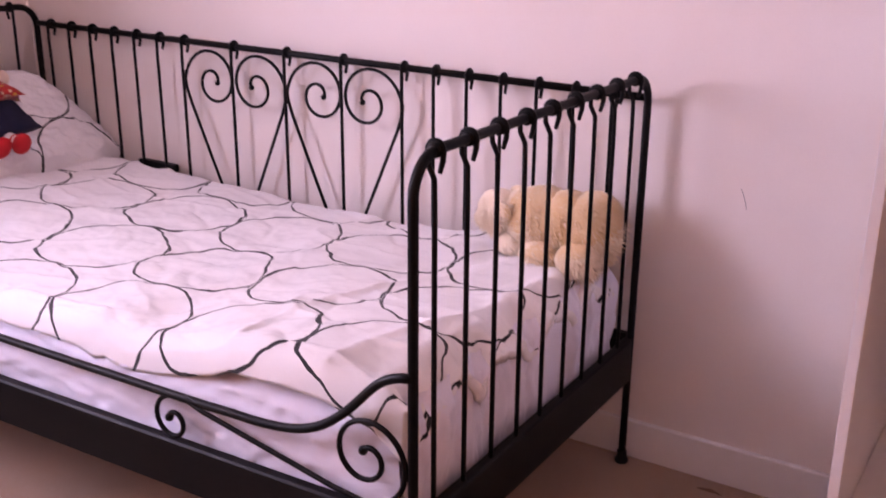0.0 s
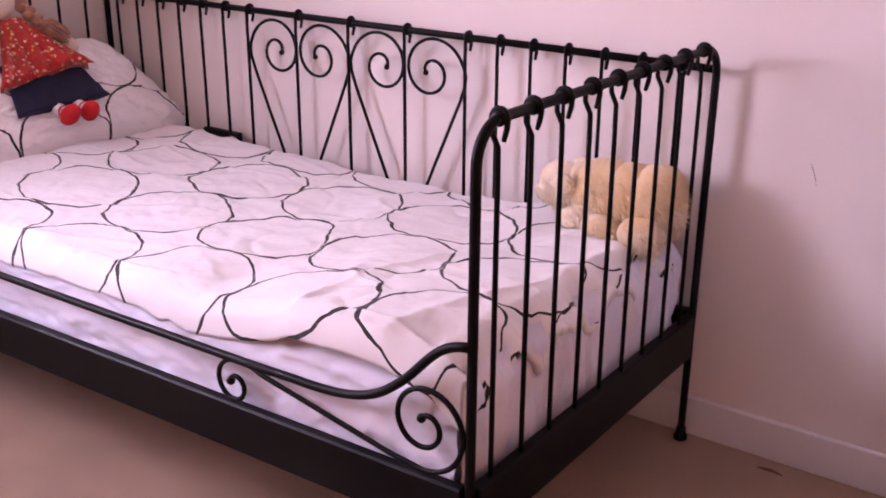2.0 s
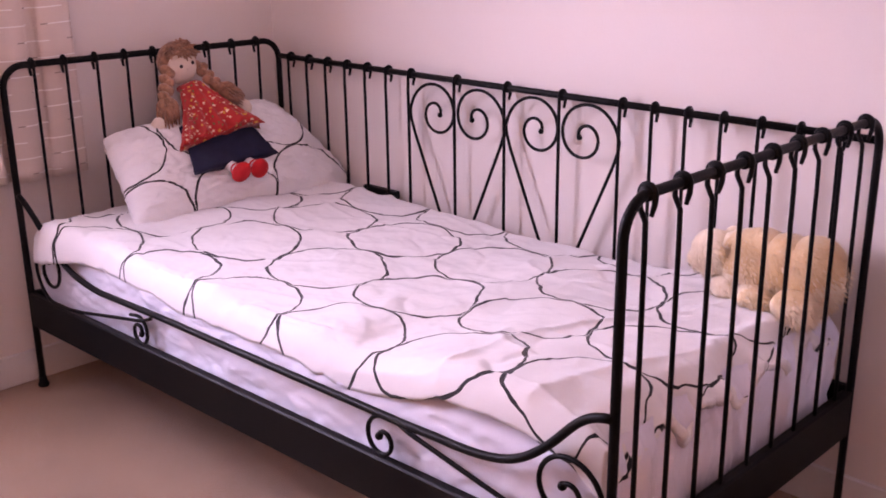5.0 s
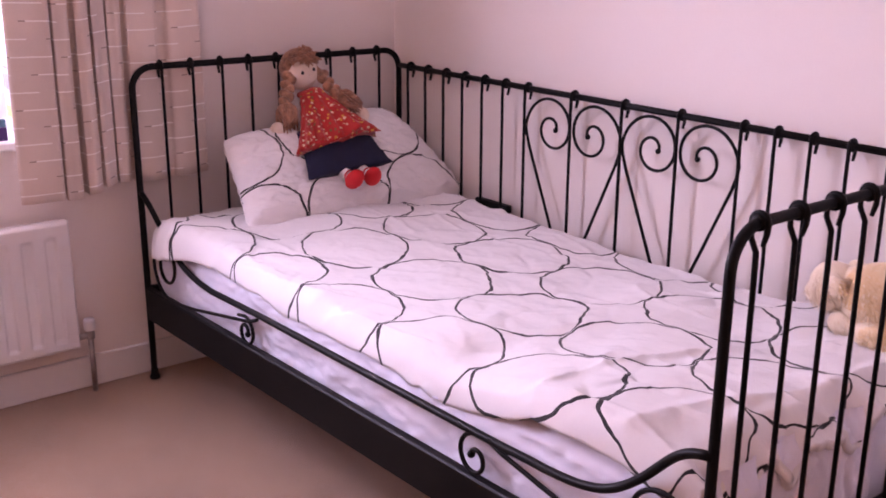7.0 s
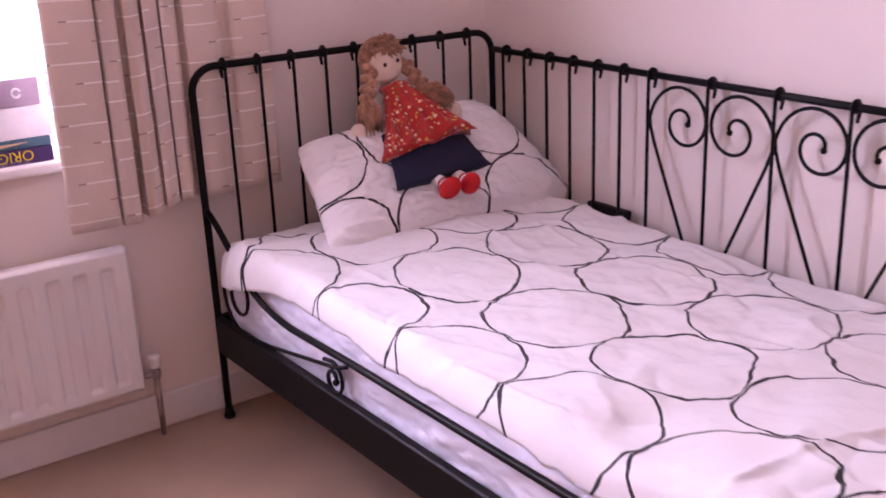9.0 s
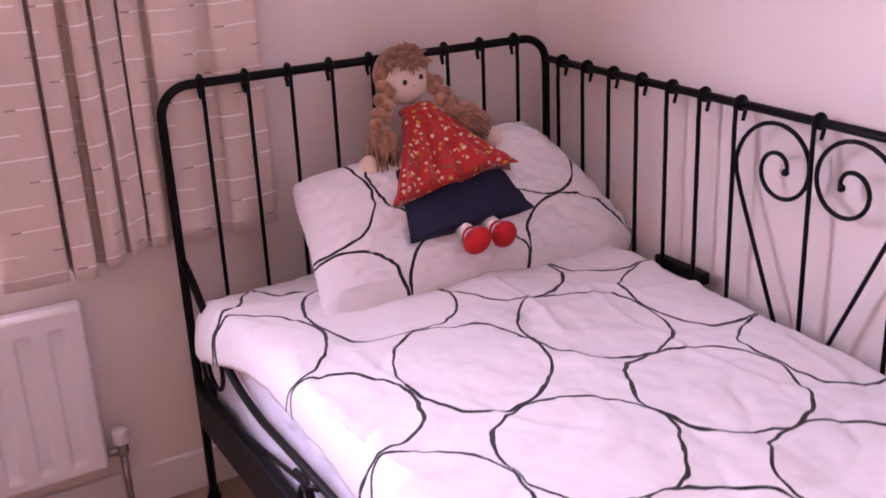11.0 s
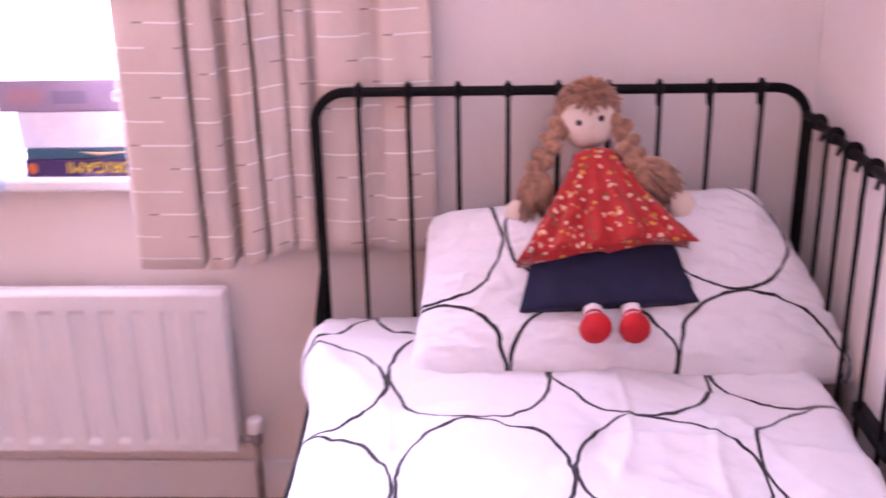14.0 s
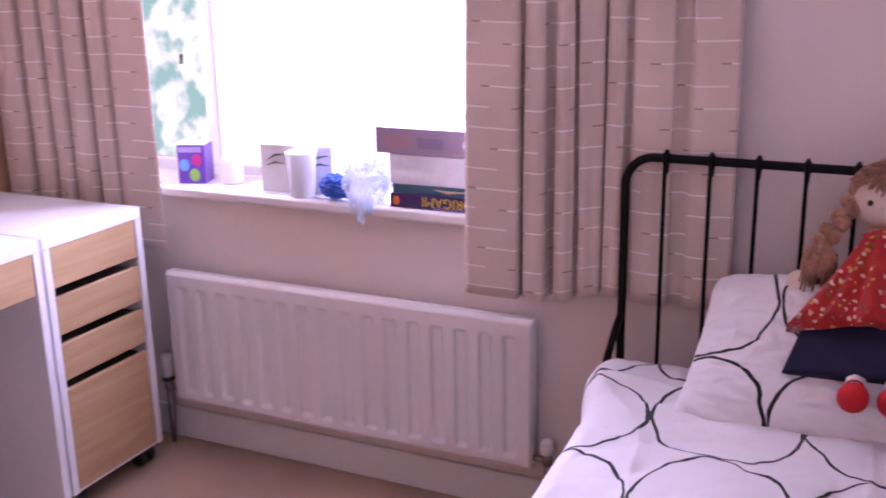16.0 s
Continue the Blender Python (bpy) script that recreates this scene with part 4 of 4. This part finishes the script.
# ---- wardrobe by the bed's foot ----
ward = thing("wardrobe", (3.2, -0.28, 0), "white open wardrobe, the shade inside painted near black", "wardrobe")
WX0, WX1, WY = 2.702, 3.735, -0.555
# back and plinth carry the interior's shade as a near-black colour
for nm, b, m in (("side_panel", (WX0, WX0 + 0.018, WY, NY - 0.002, 0, 2.2), GLOSS), ("side_panel", (WX1 - 0.018, WX1, WY, NY - 0.002, 0, 2.2), GLOSS), ("top_panel", (WX0 + 0.019, WX1 - 0.019, WY, NY - 0.002, 2.18, 2.2), GLOSS),
                 ("shelf", (WX0 + 0.019, WX1 - 0.019, WY + 0.03, NY - 0.03, 0.25, 0.268), GLOSS), ("plinth", (WX0 + 0.019, WX1 - 0.019, WY + 0.02, NY - 0.03, 0, 0.06), SHADED_INSIDE),
                 ("back_panel", (WX0 + 0.019, WX1 - 0.019, NY - 0.012, NY - 0.002, 0.061, 2.179), SHADED_INSIDE)):
    bm = bmesh.new()
    box(bm, *b, 0.001)
    part(nm, bm, m, ward, smooth=False)
keep(ward)

# ---- things on the window sill ----
SILL = WIN_Z0


def carton(name, label, mats, at, size, yaw, category="box", flaps=False):
    """A card box with slightly soft edges, turned about the vertical."""
    bm = bmesh.new()
    w, d, h = size
    box(bm, -w / 2, w / 2, -d / 2, d / 2, 0, h, 0.0015)
    if flaps:
        box(bm, -w / 2 - 0.002, w / 2 + 0.003, -d / 2 - 0.003, d / 2 + 0.001, h + 0.0005, h + 0.004, 0.001, 1)
    ob = part(name, bm, mats, smooth=False)
    ob.matrix_world = pose(*at, 0, 0, yaw)
    return tagged(ob, label, category)


def paint(name, color, rough=0.45):
    return material(name, color, rough, 0, 0.05, 25, 120, 0.02)


egg_box = carton("egg_box", "purple card egg box with coloured egg pictures", [paint("purple_card", (0.16, 0.06, 0.42)), paint("white_card", (0.8, 0.78, 0.82))], (-0.005, -2.272, SILL), (0.075, 0.078, 0.108), 20, flaps=True)
for (y, z, r), c in zip(((-0.020, 0.052, 0.017), (0.016, 0.066, 0.017), (0.008, 0.024, 0.018)), ((0.10, 0.42, 0.75), (0.75, 0.05, 0.30), (0.22, 0.55, 0.10))):
    bm = bmesh.new()
    ball(bm, (0.0375, y, z), (0.0012, r * 0.82, r), 16)
    part("egg_picture", bm, paint("egg_colour", c), egg_box)
bm = bmesh.new()
box(bm, 0.0375, 0.0388, -0.034, 0.030, 0.088, 0.103)
part("label_band", bm, paint("lilac_print", (0.42, 0.34, 0.68)), egg_box, smooth=False)

bm = bmesh.new()
lathe(bm, [(0.026, 0), (0.030, 0.004), (0.032, 0.05), (0.028, 0.075), (0.014, 0.088), (0.013, 0.098)], (-0.02, -2.160, SILL))
tagged(part("white_bottle", bm, PLASTIC), "small white plastic bottle on the window sill", "bottle")

tissue = carton("tissue_box", "white tissue box with a dark leaf print", [paint("white_carton", (0.78, 0.77, 0.79))], (-0.035, -1.925, SILL), (0.12, 0.21, 0.128), 6, "tissue box")
for y in (-0.062, 0.068):
    bm = bmesh.new()
    for s in (0.0, 0.012):
        tube(bm, [(0.0604, y - 0.028, 0.082 - s), (0.0606, y, 0.100 - s * 1.6), (0.0604, y + 0.03, 0.104 - s * 2.2)], [0.0004, 0.0035, 0.0006], 6)
    part("leaf_print", bm, paint("grey_print", (0.10, 0.10, 0.11)), tissue)
bm = bmesh.new()
lathe(bm, [(0.030, 0), (0.032, 0.003), (0.040, 0.115), (0.042, 0.118), (0.038, 0.116), (0.030, 0.01)], (0.05, -1.885, SILL))
tagged(part("cup", bm, clear_film("frosted_plastic", (0.85, 0.86, 0.88), 0.8)), "frosted white plastic cup in front of the tissue box", "cup")


def crumple(name, mat, label, centre, size, seed, hang=0.0):
    bm = bmesh.new()
    res = bmesh.ops.create_icosphere(bm, subdivisions=5, radius=1)
    for v in res["verts"]:
        p = v.co.copy()
        q = p * 2.3 + Vector((seed, seed * 2, 0))
        r = 0.75 + 0.45 * abs(noise.noise(q)) + 0.30 * abs(noise.noise(q * 2.6)) + 0.10 * abs(noise.noise(q * 7))
        p *= r
        v.co = Vector((centre[0] + p.x * size[0], centre[1] + p.y * size[1], max(SILL + 0.0015, centre[2] + p.z * size[2])))
        if hang and v.co.x > 0.090:
            v.co.z -= hang * smoothstep(0.090, 0.107, v.co.x)
    for f in bm.faces:
        f.smooth = False
    return tagged(part(name, bm, mat, smooth=False), label, "bag")


crumple("plastic_bag", clear_film("clear_bag", (0.66, 0.80, 0.95), 0.62), "crumpled clear plastic bag hanging over the sill", (0.062, -1.690, SILL + 0.052), (0.042, 0.064, 0.064), 3, 0.07)
crumple("blue_wrapper", paint("blue_foil", (0.02, 0.16, 0.62), 0.3), "crumpled bright blue wrapper on the window sill", (0.052, -1.785, SILL + 0.034), (0.028, 0.046, 0.034), 7)

origami = carton("origami_box", "dark purple craft kit box standing on the sill", [paint("dark_violet_card", (0.055, 0.022, 0.12))], (-0.01, -1.482, SILL), (0.16, 0.27, 0.036), 0)


def letters(text, size, mat, parent, at, name="lettering"):
    cu = bpy.data.curves.new(name, "FONT")
    cu.body, cu.size, cu.extrude = text, size, 0.0004
    cu.align_x, cu.align_y = "CENTER", "CENTER"
    tmp = bpy.data.objects.new(name, cu)
    scene.collection.objects.link(tmp)
    bpy.context.view_layer.update()
    me = bpy.data.meshes.new_from_object(tmp.evaluated_get(bpy.context.evaluated_depsgraph_get()))
    bpy.data.objects.remove(tmp)
    me.materials.clear()
    me.materials.append(mat)
    ob = new(name, me)
    ob.parent = parent
    # upside down on the face towards the room
    ob.matrix_local = Matrix.Translation(at) @ Matrix(((0, 0, 1, 0), (-1, 0, 0, 0), (0, -1, 0, 0), (0, 0, 0, 1)))
    return ob


letters("ORIGAMI", 0.034, paint("yellow_print", (0.80, 0.55, 0.03)), origami, (0.0806, 0.022, 0.021), "title")
letters("TO FOLD AMAZING", 0.011, paint("violet_print", (0.40, 0.30, 0.62)), origami, (0.0806, 0.03, 0.0055), "subtitle")
bm = bmesh.new()
ball(bm, (0.0803, -0.118, 0.018), (0.0008, 0.010, 0.012), 14)
part("orange_flower_print", bm, paint("orange_print", (0.75, 0.16, 0.03)), origami)
kit = carton("craft_box", "teal craft box lying on the origami box", [paint("teal_card", (0.03, 0.13, 0.19))], (-0.012, -1.480, SILL + 0.0365), (0.155, 0.265, 0.022), 0)
bm = bmesh.new()
tube(bm, [(0.0778, -0.02, 0.015), (0.0782, 0.02, 0.010), (0.0778, 0.08, 0.014)], [0.0005, 0.004, 0.0006], 6)
part("picture_band", bm, paint("cream_print", (0.6, 0.4, 0.25)), kit)
bag = carton("white_packet", "soft white padded packet between the boxes", [paint("white_film", (0.76, 0.76, 0.82), 0.35)], (-0.012, -1.480, SILL + 0.059), (0.15, 0.28, 0.074), 0, "packet")
game = carton("game_box", "mauve board game box on top of the pile", [paint("mauve_card", (0.33, 0.25, 0.34))], (-0.015, -1.505, SILL + 0.134), (0.16, 0.30, 0.064), 0)
for y, h, c in ((-0.09, 0.030, (0.42, 0.24, 0.28)), (0.0, 0.026, (0.24, 0.20, 0.30))):
    bm = bmesh.new()
    box(bm, 0.0795, 0.0806, y - 0.035, y + 0.035, 0.016, 0.016 + h)
    part("faded_picture", bm, paint("faded_print", c), game, smooth=False)
bm = bmesh.new()
tube(bm, [(0.0804, 0.098 + 0.010 * math.cos(a), 0.031 + 0.010 * math.sin(a)) for a in (radians(20 + 32 * k) for k in range(11))], 0.003, 6)
part("emblem", bm, paint("pale_print", (0.75, 0.74, 0.78)), game)

# banded tall box standing at the window's side
tall = carton("tall_box", "tall narrow box with coloured bands beside the pile", [paint("white_band", (0.45, 0.45, 0.50))], (-0.05, -1.268, SILL), (0.11, 0.055, 0.335), 0)
for z0, z1, c in ((0.285, 0.315, (0.30, 0.28, 0.36)), (0.245, 0.262, (0.75, 0.30, 0.40)), (0.215, 0.244, (0.02, 0.32, 0.75)), (0.192, 0.206, (0.62, 0.55, 0.30)), (0.178, 0.186, (0.03, 0.03, 0.04)), (0.120, 0.165, (0.10, 0.10, 0.13)), (0.040, 0.075, (0.30, 0.33, 0.06))):
    bm = bmesh.new()
    box(bm, -0.0556, 0.0556, -0.0281, 0.0281, z0, z1)
    part("band", bm, paint("band_colour", c), tall, smooth=False)
